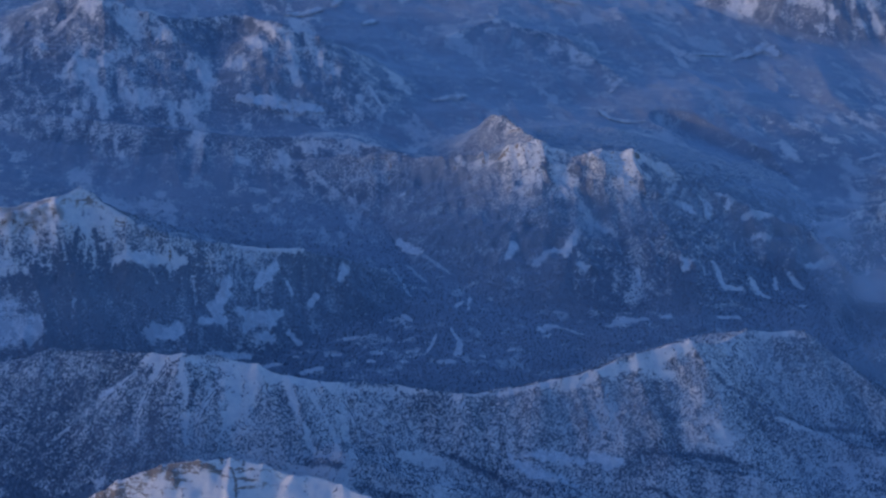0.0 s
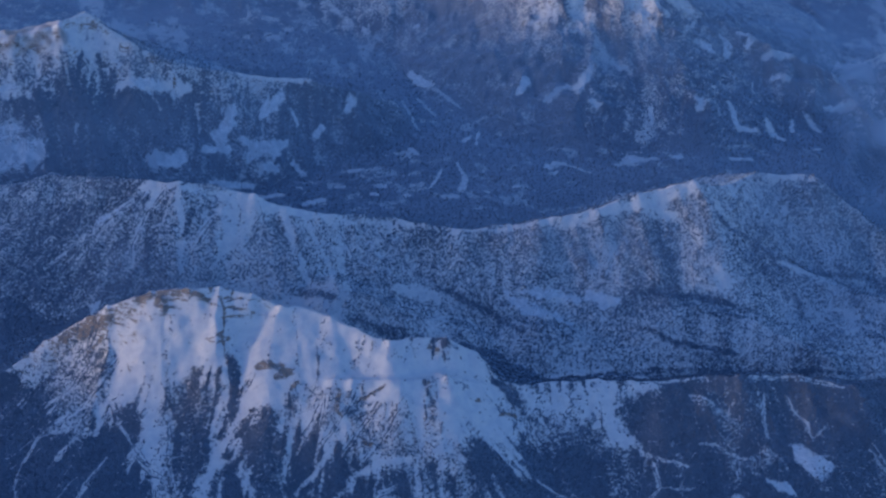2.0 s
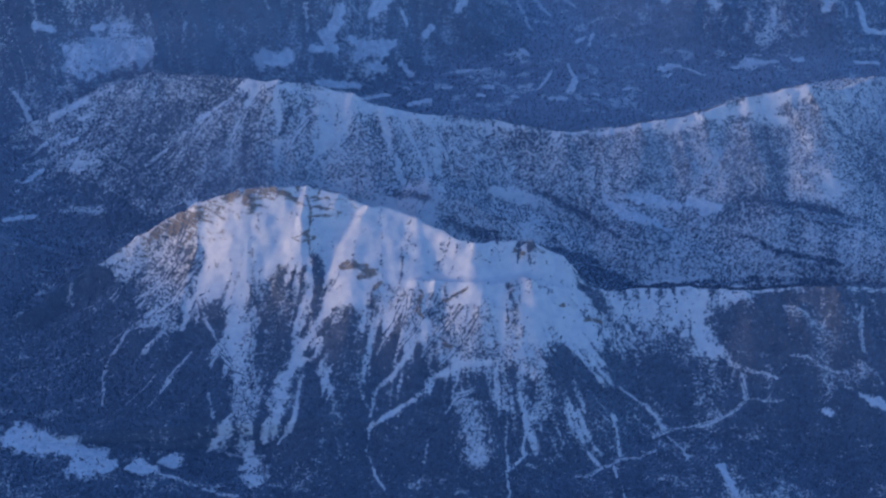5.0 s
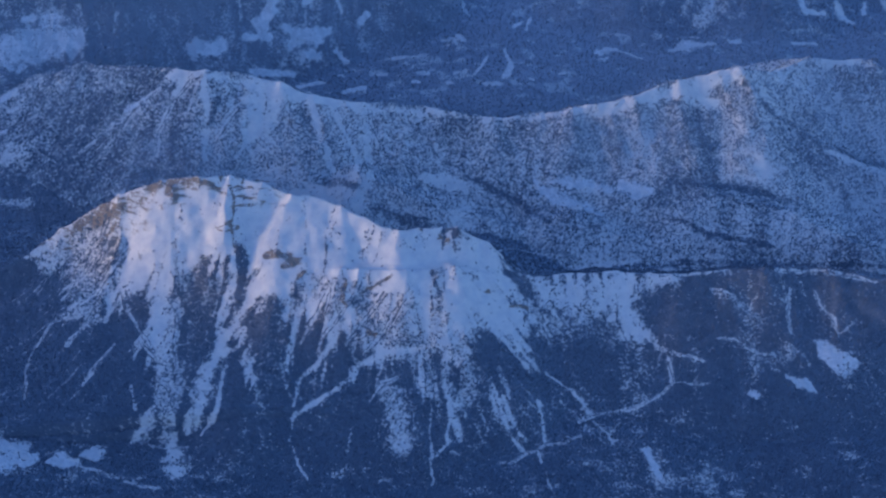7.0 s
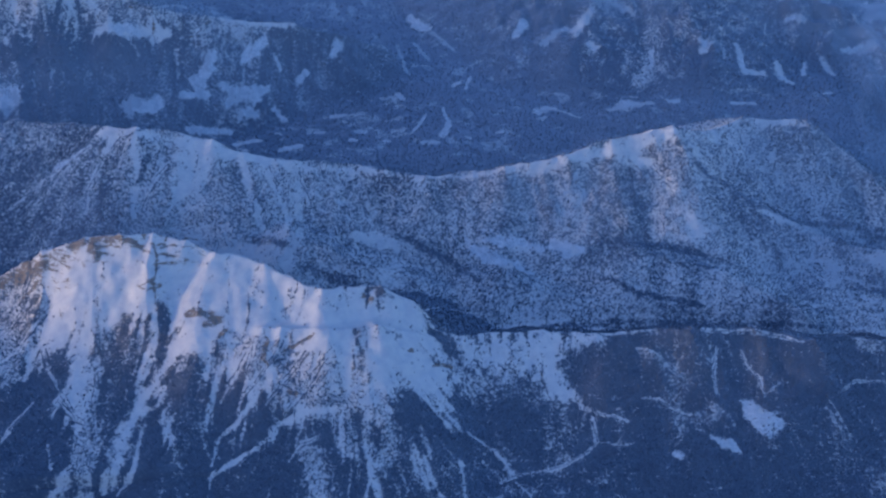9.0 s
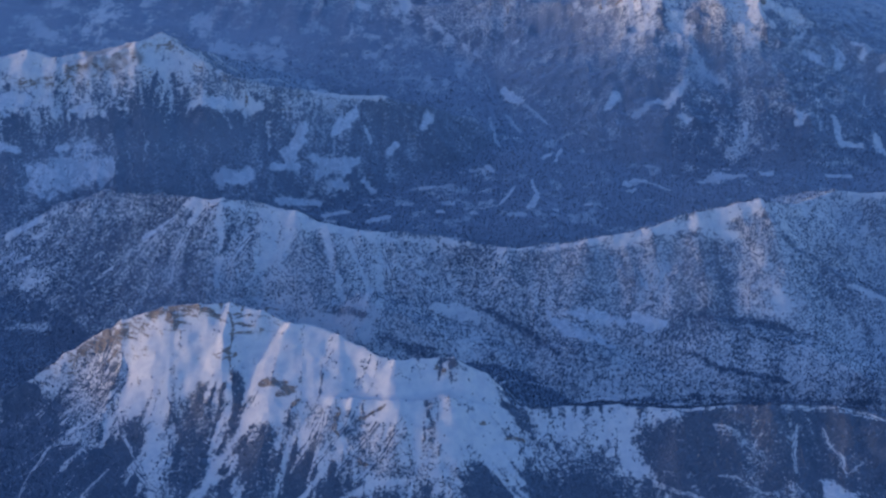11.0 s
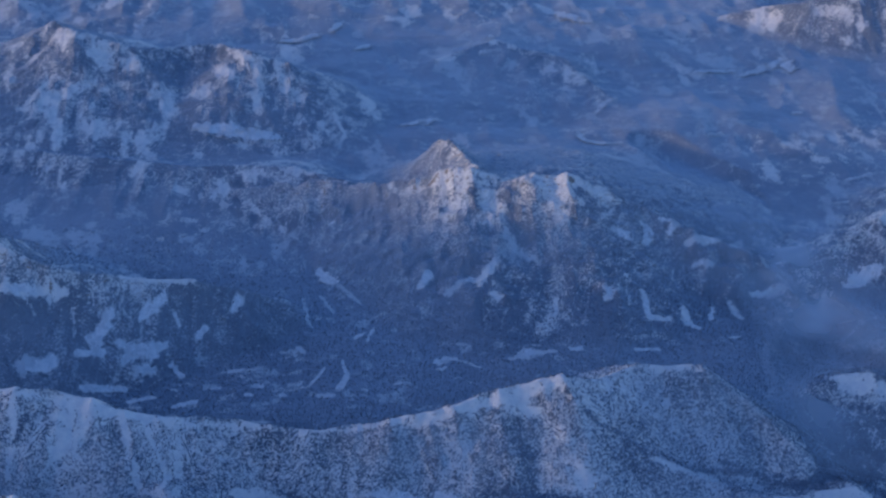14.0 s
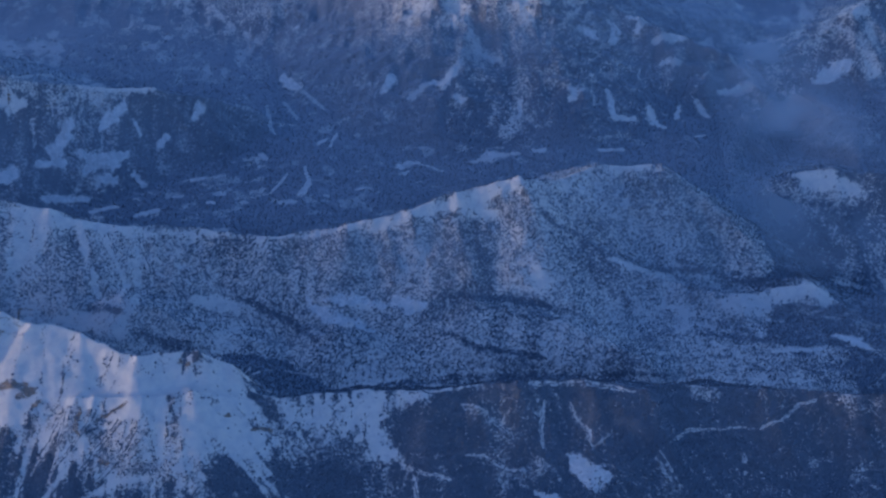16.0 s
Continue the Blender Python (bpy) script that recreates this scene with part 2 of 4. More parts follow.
ridge(MIDDLE_RIDGE, 0.55, 0.8, 3.5, (352, 1102, 278), (376, 1110, 268), (397, 1120, 264), (425, 1140, 263), (485, 1136, 258), (522, 1114, 240), (545, 1075, 224), (562, 1063, 208))
ridge(MIDDLE_RIDGE, 0.45, 0.5, 3, (372, 1073, 246), (418, 1056, 232), (481, 1028, 214), (526, 1012, 212), (585, 1020, 214), (614, 996, 204))
ridge(MIDDLE_RIDGE, 0.3, 0.3, 2, (198, 977, 222), (234, 959, 212), (324, 944, 205))
ridge(MIDDLE_RIDGE, 0.4, 0.4, 3, (27, 1011, 244), (80, 986, 228), (134, 971, 216))
ridge(MIDDLE_RIDGE, 0.4, 0.4, 3, (303, 999, 232), (374, 973, 222), (433, 941, 212))
ridge(WESTERN_MASSIF, 0.85, 0.8, 5, (-361, 1300, 262), (-305, 1306, 292), (-271, 1297, 300), (-234, 1303, 308), (-198, 1310, 315), (-174, 1326, 318), (-136, 1305, 300), (-100, 1300, 285), (-53, 1301, 272), (-11, 1304, 264), (31, 1315, 258), (69, 1318, 245), (113, 1323, 228))
ridge(WESTERN_MASSIF, 0.75, 0.8, 5, (-457, 1271, 290), (-361, 1298, 300), (-330, 1303, 305), (-305, 1304, 310), (-275, 1304, 304), (-245, 1314, 308), (-196, 1317, 315))
ridge(WESTERN_MASSIF, 0.6, 0.5, 2, (-150, 1303, 260), (-83, 1297, 256), (-64, 1288, 244), (-48, 1265, 220))
ridge(CENTRAL_PEAK, 0.55, 0.75, 6, (64, 1573, 226), (152, 1551, 246), (212, 1523, 254), (259, 1501, 270), (295, 1492, 288), (317, 1479, 294), (338, 1474, 286), (353, 1467, 284), (378, 1466, 292), (411, 1464, 292), (453, 1460, 276), (495, 1451, 258), (549, 1417, 246), (606, 1400, 228), (638, 1348, 204))
ridge(CENTRAL_PEAK, 0.75, 0.9, 9, (272, 1590, 252), (292, 1600, 268), (306, 1588, 273), (314, 1560, 272), (318, 1530, 279), (326, 1500, 286))
ridge(CENTRAL_PEAK, 0.4, 0.4, 4, (353, 1469, 283), (331, 1384, 250), (303, 1322, 228))
ridge(CENTRAL_PEAK, 0.4, 0.4, 4, (411, 1468, 290), (423, 1379, 250), (434, 1303, 222))
ridge(NORTHWEST_PEAKS, 0.34, 0.6, 4, (-239, 1795, 240), (-199, 1918, 280), (-172, 1932, 291), (-140, 1899, 290), (-69, 1878, 278), (-15, 1893, 270), (35, 1894, 274), (72, 1857, 278), (121, 1843, 266), (183, 1821, 236))
ridge(NORTHEAST_PEAK, 0.6, 0.6, 4, (753, 2121, 226), (808, 2117, 240), (866, 2094, 258), (928, 2087, 272), (1043, 2084, 274))
ridge(WOODED_HILL, 0.3, 0.4, 4, (-209, 1682, 230), (-83, 1640, 234), (13, 1617, 234), (127, 1606, 238), (189, 1573, 234))
ridge(WOODED_HILL, 0.22, 0.25, 4, (323, 1971, 222), (404, 2015, 229), (490, 1962, 222), (538, 1839, 216))
ridge(WOODED_HILL, 0.5, 0.6, 4, (592, 1173, 196), (615, 1171, 220), (651, 1172, 228), (709, 1155, 228))
ridge(WOODED_HILL, 0.45, 0.5, 5, (661, 1412, 205), (697, 1416, 222), (751, 1440, 242), (853, 1519, 262))
channel(46, 30, (563, 1704, 204), (623, 1604, 198), (641, 1466, 190), (650, 1346, 182), (648, 1239, 176), (625, 1116, 172))
channel(46, 28, (632, 1248, 178), (636, 1142, 172), (648, 1074, 170), (712, 1053, 170))
channel(22, 12, (-9, 1028, 205), (53, 978, 200), (142, 945, 196), (210, 945, 195), (325, 940, 192), (447, 927, 190))
channel(40, 14, (-359, 1052, 200), (-261, 999, 200), (-214, 976, 206))
# Unseen long range, added in the west to keep the low sun off the valleys.
ridge(WOODED_HILL, 0.5, 0.8, 4, (190, -745, 292), (-100, -240, 298), (-330, 160, 300), (-560, 560, 330), (-596, 645, 332), (-618, 695, 300), (-645, 752, 286), (-697, 868, 284), (-724, 920, 322), (-800, 1020, 345), (-880, 1130, 352), (-1080, 1465, 340), (-1360, 1950, 330))

# ---- plan of the ground cover ----
SNOW, OPEN, DENSE, ROCK = range(4)
COVER, CLEARINGS, TRACKS = [], [], []


def cover(kind, *line):
    """A strip of one kind of cover along (x, y, half width)."""
    COVER.append((kind, line))


def clearing(*line):
    CLEARINGS.append(line)


def track(*line):
    TRACKS.append(line)


def in_strip(x, y, line):
    """1 inside a strip, 0 well outside, ragged in between."""
    wide = max(p[2] for p in line)
    k = min(1.0, 0.25 + wide / 9)
    rx = x + k * (2.2 * fbm(x, y, 11, 3, 81) + 0.9 * fbm(x, y, 2.4, 1, 83))
    ry = y + k * (2.2 * fbm(x, y, 11, 3, 85) + 0.9 * fbm(x, y, 2.4, 1, 87))
    best = np.zeros(x.shape)
    for a, b in zip(line, line[1:]):
        ox, oy, t = to_segment(rx, ry, a, b)
        best = np.maximum(best, 1 - np.hypot(ox, oy) / (2 * (a[2] + (b[2] - a[2]) * t) + 1e-6))
    best = best + 0.22 * k * fbm(x, y, 4.5, 3, 89)
    return np.clip((best - 0.33) / 0.4, 0, 1)



# ---- what covers the land: open snow, open wood, dense wood, rock, clearings and tracks ----
# the near mountain and the long ridge
cover(OPEN, (-30, 1060, 18.6), (-2, 1040, 27.7), (30, 1050, 20.9), (48, 1023, 27.6), (85, 1035, 25.6))
cover(OPEN, (512, 1078, 16.3), (526, 1038, 14.1))
cover(OPEN, (122, 1038, 23.3), (159, 1031, 23.3), (206, 1035, 23.4), (254, 1039, 23.5), (300, 1035, 23.6), (346, 1020, 23.7), (393, 1006, 23.8))
cover(OPEN, (223, 967, 15.9), (268, 962, 18.2), (314, 966, 18.4), (359, 955, 16.1), (437, 975, 16.7))
cover(SNOW, (-126, 1091, 3.3), (-110, 1093, 4.3), (-98, 1088, 5.2))
cover(SNOW, (-109, 1084, 2.4), (-125, 1067, 1.9), (-136, 1048, 1.9), (-137, 1033, 1.9))
cover(SNOW, (-98, 1081, 3.7), (-95, 1060, 3.3), (-96, 1044, 2.3), (-99, 1024, 2.3))
cover(SNOW, (-71, 1066, 1.9), (-84, 1049, 1.9), (-94, 1029, 1.8))
cover(SNOW, (-114, 1088, 4.2), (-123, 1075, 2.3))
cover(SNOW, (-93, 1086, 2.8), (-62, 1084, 4.7), (-39, 1081, 7.5), (-16, 1080, 6.6), (-2, 1077, 4.7), (30, 1076, 2.8), (67, 1077, 1.9), (105, 1076, 1.9))
cover(SNOW, (-44, 1078, 10.3), (-50, 1064, 11.7), (-57, 1050, 8.4), (-66, 1042, 4.6))
cover(SNOW, (-12, 1073, 3.7), (-7, 1054, 2.8), (2, 1027, 2.3), (11, 1001, 2.3))
cover(SNOW, (5, 1072, 2.3), (16, 1052, 1.9), (25, 1032, 2.3), (20, 1000, 2.7))
cover(SNOW, (35, 1074, 1.9), (41, 1053, 1.4), (48, 1036, 1.4))
cover(SNOW, (77, 1071, 1.9), (86, 1054, 1.4), (94, 1036, 1.4))
cover(SNOW, (-29, 1001, 3.6), (-11, 1002, 4.6), (7, 993, 9.9), (20, 982, 6.3))
cover(SNOW, (84, 1023, 6.0), (108, 1022, 4.2))
cover(SNOW, (131, 1070, 1.9), (162, 1071, 1.9), (190, 1070, 2.4), (209, 1071, 4.7), (237, 1073, 5.7), (262, 1078, 4.8), (287, 1083, 4.3), (306, 1087, 7.2), (327, 1095, 6.3), (351, 1098, 3.4))
cover(SNOW, (309, 1083, 7.7), (325, 1075, 5.3))
cover(SNOW, (194, 1068, 1.9), (198, 1052, 1.4))
cover(SNOW, (443, 1230, 3.3), (439, 1140, 4.1), (470, 1141, 4.1), (482, 1136, 2.1))
cover(SNOW, (423, 1047, 2.4), (447, 1039, 3.9), (477, 1039, 7.0), (483, 1025, 3.5))
cover(SNOW, (361, 1023, 5.2), (364, 1011, 4.3))
cover(SNOW, (342, 1045, 1.9), (345, 1030, 1.9))
cover(SNOW, (334, 1071, 1.9), (346, 1055, 1.9))
cover(SNOW, (424, 1086, 2.0), (437, 1069, 2.0))
cover(SNOW, (152, 943, 1.3), (175, 942, 1.3))
cover(SNOW, (207, 932, 1.8), (228, 934, 2.7), (246, 937, 1.3))
cover(DENSE, (33, 981, 3.1), (47, 976, 5.8), (73, 969, 4.9), (102, 888, 2.9))
cover(DENSE, (20, 997, 3.6), (-2, 1010, 3.2))
cover(DENSE, (113, 1030, 2.3), (135, 1015, 2.8), (158, 1003, 3.2), (177, 974, 2.3))
cover(DENSE, (274, 1011, 1.9), (302, 1007, 4.2), (334, 1003, 4.2), (366, 995, 2.8))
cover(DENSE, (369, 1076, 2.4), (399, 1067, 2.9), (422, 1051, 3.9), (453, 1049, 3.5), (494, 1048, 2.5), (537, 1050, 2.0))
cover(DENSE, (274, 976, 1.8), (303, 956, 2.3), (353, 946, 2.3))
cover(DENSE, (140, 916, 3.9), (177, 920, 3.1), (241, 930, 4.0), (287, 933, 3.2), (377, 926, 2.3), (446, 923, 2.3))
clearing((-159, 1078, 4.3), (-148, 1077, 2.8))
clearing((172, 1020, 2.3), (181, 1006, 5.5), (194, 998, 6.0), (212, 990, 5.1), (222, 986, 2.8))
clearing((186, 1015, 2.3), (214, 1010, 6.5), (231, 1009, 4.2))
clearing((240, 1013, 4.7), (250, 1004, 7.4), (266, 1001, 2.3))
cover(OPEN, (-118, 808, 7.3), (-115, 783, 8.8), (-115, 765, 7.9), (-113, 754, 7.9))
cover(OPEN, (-79, 825, 6.5), (-84, 808, 8.1), (-90, 790, 8.0), (-97, 769, 5.5))
cover(OPEN, (-12, 855, 8.1), (8, 840, 16.2), (27, 826, 18.1), (51, 817, 16.1), (83, 811, 10.0))
cover(OPEN, (152, 839, 14.5), (182, 840, 12.5), (206, 831, 8.3))
cover(OPEN, (-211, 911, 10.8), (-185, 902, 21.4), (-171, 875, 18.9), (-179, 859, 12.5))
cover(OPEN, (-132, 763, 6.0), (-128, 766, 4.0))
cover(OPEN, (34, 780, 7.9), (41, 760, 9.8), (43, 740, 7.0))
cover(OPEN, (90, 799, 8.0), (94, 784, 7.2), (86, 768, 4.0))
cover(OPEN, (66, 799, 2.8), (65, 775, 2.0))
cover(OPEN, (301, 822, 10.6), (304, 811, 8.4), (305, 795, 6.3))
cover(OPEN, (319, 804, 8.4), (333, 812, 5.1))
cover(OPEN, (285, 856, 5.1), (301, 845, 6.4), (312, 835, 7.7))
cover(OPEN, (218, 709, 7.1), (248, 709, 10.3), (253, 698, 7.1))
cover(SNOW, (-105, 919, 5.0), (-113, 908, 37.6), (-117, 891, 35.4), (-122, 876, 25.7), (-121, 861, 16.5), (-121, 845, 11.5), (-120, 828, 9.0), (-120, 811, 6.5))
cover(SNOW, (-113, 754, 3.2), (-110, 738, 7.9), (-106, 730, 5.5))
cover(SNOW, (-50, 922, 14.6), (-46, 911, 16.7), (-44, 893, 15.7), (-56, 889, 10.4))
cover(SNOW, (-60, 903, 7.5), (-58, 885, 7.4), (-61, 869, 5.8))
cover(SNOW, (-31, 915, 10.4), (-30, 896, 9.1))
cover(SNOW, (-36, 864, 10.2), (-52, 855, 7.3), (-65, 847, 6.5), (-71, 835, 5.7), (-77, 828, 5.7))
cover(SNOW, (-79, 825, 4.9), (-84, 808, 4.8), (-90, 790, 4.0), (-95, 772, 3.2), (-103, 764, 2.8))
cover(SNOW, (-67, 826, 8.1), (-64, 809, 5.6), (-59, 794, 2.8), (-57, 780, 0.8))
cover(SNOW, (-77, 824, 3.2), (-78, 798, 2.0), (-82, 771, 2.0), (-92, 759, 1.6))
cover(SNOW, (-18, 856, 3.3), (-26, 833, 2.4), (-31, 814, 2.4), (-34, 799, 1.2))
cover(SNOW, (-6, 846, 2.4), (-15, 828, 2.4), (-25, 814, 1.2))
cover(SNOW, (12, 830, 2.8), (3, 817, 2.0), (-13, 800, 1.6), (-27, 788, 1.2), (-29, 771, 0.8))
cover(SNOW, (55, 806, 2.0), (39, 805, 2.4), (18, 797, 3.6), (2, 782, 2.4), (-18, 773, 2.0), (-31, 763, 1.2))
cover(SNOW, (-31, 763, 0.8), (-32, 749, 0.8), (-28, 733, 0.8), (-21, 719, 0.8))
cover(SNOW, (-19, 908, 16.6), (5, 887, 24.7), (38, 880, 20.5), (71, 878, 17.3), (96, 879, 16.5), (117, 874, 10.4))
cover(SNOW, (40, 849, 10.5), (68, 837, 18.2), (93, 835, 24.3), (96, 817, 12.1))
cover(SNOW, (0, 852, 1.6), (-6, 830, 1.2))
cover(SNOW, (20, 852, 1.6), (4, 830, 1.6), (-9, 816, 1.2))
cover(SNOW, (36, 842, 2.0), (19, 824, 1.6), (7, 811, 1.2))
cover(SNOW, (50, 837, 2.0), (37, 821, 2.0), (23, 807, 1.6))
cover(SNOW, (75, 857, 4.9), (79, 841, 6.5))
cover(SNOW, (112, 866, 12.4), (123, 844, 18.5), (129, 820, 13.1), (136, 805, 6.5), (142, 800, 3.2))
cover(SNOW, (129, 863, 7.5), (154, 863, 12.5), (184, 860, 14.7), (210, 864, 10.6), (236, 869, 5.9), (256, 867, 3.4))
cover(SNOW, (209, 852, 10.5), (215, 835, 7.5), (226, 826, 4.2), (236, 818, 1.7))
cover(SNOW, (236, 818, 1.7), (249, 811, 1.2), (267, 805, 1.2))
cover(SNOW, (236, 871, 2.5), (265, 869, 2.1), (292, 874, 1.7), (338, 919, 1.8), (332, 871, 1.7), (358, 873, 1.7), (383, 870, 1.8), (408, 864, 1.1))
cover(SNOW, (-160, 908, 2.1), (-180, 886, 2.1), (-196, 874, 1.3))
cover(SNOW, (-147, 897, 2.1), (-171, 871, 2.1), (-195, 859, 1.3))
cover(SNOW, (-163, 876, 3.4), (-160, 860, 2.5), (-162, 848, 1.7))
cover(SNOW, (-152, 866, 2.5), (-137, 834, 1.6), (-124, 812, 1.6), (-114, 806, 0.8))
cover(SNOW, (-166, 1007, 3.7), (-181, 923, 3.0), (-207, 915, 2.6), (-228, 913, 1.7))
cover(SNOW, (-187, 858, 1.3), (-203, 854, 1.0), (-214, 836, 1.0), (-218, 817, 0.8), (-215, 791, 0.8))
cover(SNOW, (-112, 845, 1.6), (-111, 810, 1.0), (-110, 800, 0.8))
cover(SNOW, (-136, 825, 1.6), (-126, 812, 2.0), (-116, 806, 1.2))
cover(SNOW, (-124, 774, 1.2), (-134, 764, 1.2), (-141, 759, 1.2))
cover(SNOW, (-141, 792, 1.6), (-138, 773, 1.2))
cover(SNOW, (23, 772, 0.8), (30, 781, 1.2), (44, 789, 1.2))
cover(SNOW, (115, 797, 3.2), (120, 786, 2.4), (123, 776, 1.2))
cover(SNOW, (67, 775, 0.8), (64, 752, 0.8), (64, 731, 1.0), (63, 711, 0.8))
cover(SNOW, (81, 784, 0.8), (78, 760, 0.8), (75, 740, 0.8), (64, 731, 0.8))
cover(SNOW, (150, 800, 1.2), (164, 791, 1.2), (175, 781, 2.0), (181, 769, 1.6))
cover(SNOW, (159, 781, 0.8), (168, 773, 1.2), (171, 765, 1.2), (181, 769, 1.2))
cover(SNOW, (241, 811, 1.7), (242, 800, 2.1), (243, 791, 1.7))
cover(SNOW, (181, 765, 0.8), (188, 754, 0.8), (192, 741, 0.5))
cover(SNOW, (144, 776, 2.0), (145, 765, 1.0), (145, 753, 1.0), (143, 743, 1.0))
cover(SNOW, (123, 747, 1.0), (130, 737, 1.2))
cover(SNOW, (138, 739, 0.8), (141, 717, 0.8), (143, 702, 0.8))
cover(SNOW, (125, 755, 0.6), (131, 747, 0.6))
cover(SNOW, (279, 860, 1.7), (297, 853, 1.3), (307, 843, 1.7), (314, 836, 1.3))
cover(SNOW, (340, 860, 1.1), (336, 839, 1.3), (336, 826, 1.3))
cover(SNOW, (360, 859, 1.3), (362, 850, 2.2), (369, 839, 1.3), (372, 823, 1.3))
cover(SNOW, (374, 825, 0.9), (387, 834, 0.9))
cover(SNOW, (280, 822, 1.1), (292, 821, 1.1), (308, 811, 1.1), (320, 808, 1.1))
cover(DENSE, (-93, 875, 5.0), (-97, 859, 13.2), (-99, 826, 10.6), (-104, 800, 4.0))
cover(DENSE, (-42, 841, 7.3), (-45, 819, 9.7), (-47, 787, 9.5))
cover(DENSE, (-142, 860, 7.5), (-137, 843, 4.9))
cover(DENSE, (22, 777, 3.2), (2, 770, 3.9), (-14, 756, 4.7))
cover(DENSE, (53, 776, 2.4), (56, 759, 3.1))
cover(ROCK, (-132, 925, 2.9), (-117, 926, 2.9), (-101, 925, 2.1), (-85, 922, 1.7), (-76, 916, 1.7))
cover(ROCK, (-118, 923, 3.4), (-113, 918, 2.9))
cover(ROCK, (-130, 1013, 1.4), (-108, 1012, 0.9), (-80, 926, 1.3))
cover(ROCK, (-74, 922, 1.3), (-71, 915, 1.5), (-72, 904, 1.0), (-73, 896, 1.2), (-71, 887, 0.8), (-69, 879, 1.2))
cover(ROCK, (-81, 896, 0.8), (-68, 897, 1.2))
cover(ROCK, (-64, 925, 1.3), (-57, 1012, 1.4), (-48, 1011, 1.4))
cover(ROCK, (-68, 920, 1.0), (-58, 922, 0.8))
cover(ROCK, (-48, 876, 3.3), (-36, 875, 4.1), (-28, 870, 3.7), (-36, 867, 3.3))
cover(ROCK, (-20, 863, 2.0), (-24, 859, 2.4))
cover(ROCK, (-162, 924, 2.5), (-181, 920, 3.0), (-192, 917, 1.7))
cover(ROCK, (-152, 920, 3.0), (-164, 918, 3.8), (-175, 918, 2.6))
cover(ROCK, (-157, 913, 2.1), (-168, 907, 2.1))
cover(ROCK, (-93, 879, 3.3), (-89, 881, 2.1))
cover(ROCK, (6, 860, 1.2), (9, 852, 1.6), (6, 840, 2.4), (10, 835, 1.6))
cover(ROCK, (20, 846, 2.0), (28, 849, 1.2))
cover(ROCK, (79, 885, 2.1), (85, 881, 2.5))
cover(ROCK, (110, 849, 1.6), (113, 849, 1.6))
cover(ROCK, (127, 843, 1.6), (134, 847, 2.1), (141, 847, 1.7))
cover(ROCK, (41, 852, 1.6), (24, 847, 1.6))
cover(ROCK, (25, 818, 3.2), (30, 817, 2.4))
cover(ROCK, (-140, 892, 0.8), (-138, 886, 1.0))
clearing((298, 780, 2.9), (301, 777, 2.9))
clearing((359, 813, 6.8), (369, 802, 10.2), (375, 800, 5.1))
clearing((326, 792, 2.1), (336, 786, 5.5), (344, 779, 2.1))
clearing((214, 736, 3.2), (216, 726, 2.8), (218, 711, 2.4))
clearing((-226, 740, 9.5), (-209, 745, 6.0))
clearing((-195, 742, 3.2), (-186, 743, 6.0), (-175, 741, 3.6))
clearing((-170, 750, 3.2), (-164, 749, 6.0), (-159, 751, 2.4))
track((-123, 788, 0.8), (-111, 789, 0.8), (-97, 785, 0.8), (-88, 782, 0.8))
track((-130, 756, 0.8), (-118, 751, 0.8), (-101, 751, 0.8))
track((171, 765, 1.2), (186, 771, 1.2), (203, 773, 1.0), (216, 776, 1.0), (229, 781, 1.0), (243, 791, 1.0))
track((244, 791, 0.8), (262, 788, 0.8), (269, 789, 0.6))
track((143, 743, 1.0), (138, 739, 1.0), (130, 737, 1.0), (119, 729, 1.0), (111, 729, 0.8))
track((144, 744, 0.8), (158, 744, 0.8), (171, 751, 0.8))
track((-174, 738, 2.0), (-163, 735, 1.6), (-147, 727, 1.6), (-133, 718, 1.6), (-118, 715, 1.2))
# the valleys and the far mountains
clearing((-332, 1263, 8.8), (-308, 1266, 8.7), (-296, 1273, 5.2))
clearing((-273, 1197, 7.0), (-242, 1215, 16.9), (-219, 1213, 9.8))
clearing((-316, 1229, 3.5), (-301, 1226, 3.5))
clearing((-272, 772, 11.1), (-249, 763, 11.1), (-217, 754, 7.0))
cover(SNOW, (-301, 1292, 11.0), (-271, 1297, 26.0), (-235, 1304, 18.7), (-197, 1303, 20.6))
cover(SNOW, (-239, 1292, 3.7), (-246, 1274, 4.2), (-246, 1257, 2.8))
cover(SNOW, (-265, 1290, 3.4), (-267, 1259, 5.0))
cover(SNOW, (-310, 1286, 4.7), (-312, 1262, 3.4))
cover(SNOW, (-344, 1260, 2.2), (-300, 1264, 5.9))
cover(SNOW, (-255, 1299, 6.7), (-239, 1274, 4.9), (-234, 1256, 3.7))
cover(SNOW, (-330, 1296, 4.4), (-305, 1300, 6.9), (-270, 1297, 4.7), (-245, 1307, 12.2), (-198, 1305, 7.2))
clearing((-275, 1202, 16.0), (-241, 1211, 14.6), (-220, 1204, 6.2))
clearing((-264, 1230, 3.9), (-254, 1232, 2.9))
clearing((-274, 2274, 33.4), (-220, 2242, 16.4))
cover(SNOW, (626, 1173, 15.2), (649, 1160, 11.1), (669, 1147, 7.8))
track((420, 820, 0.7), (432, 794, 0.5))
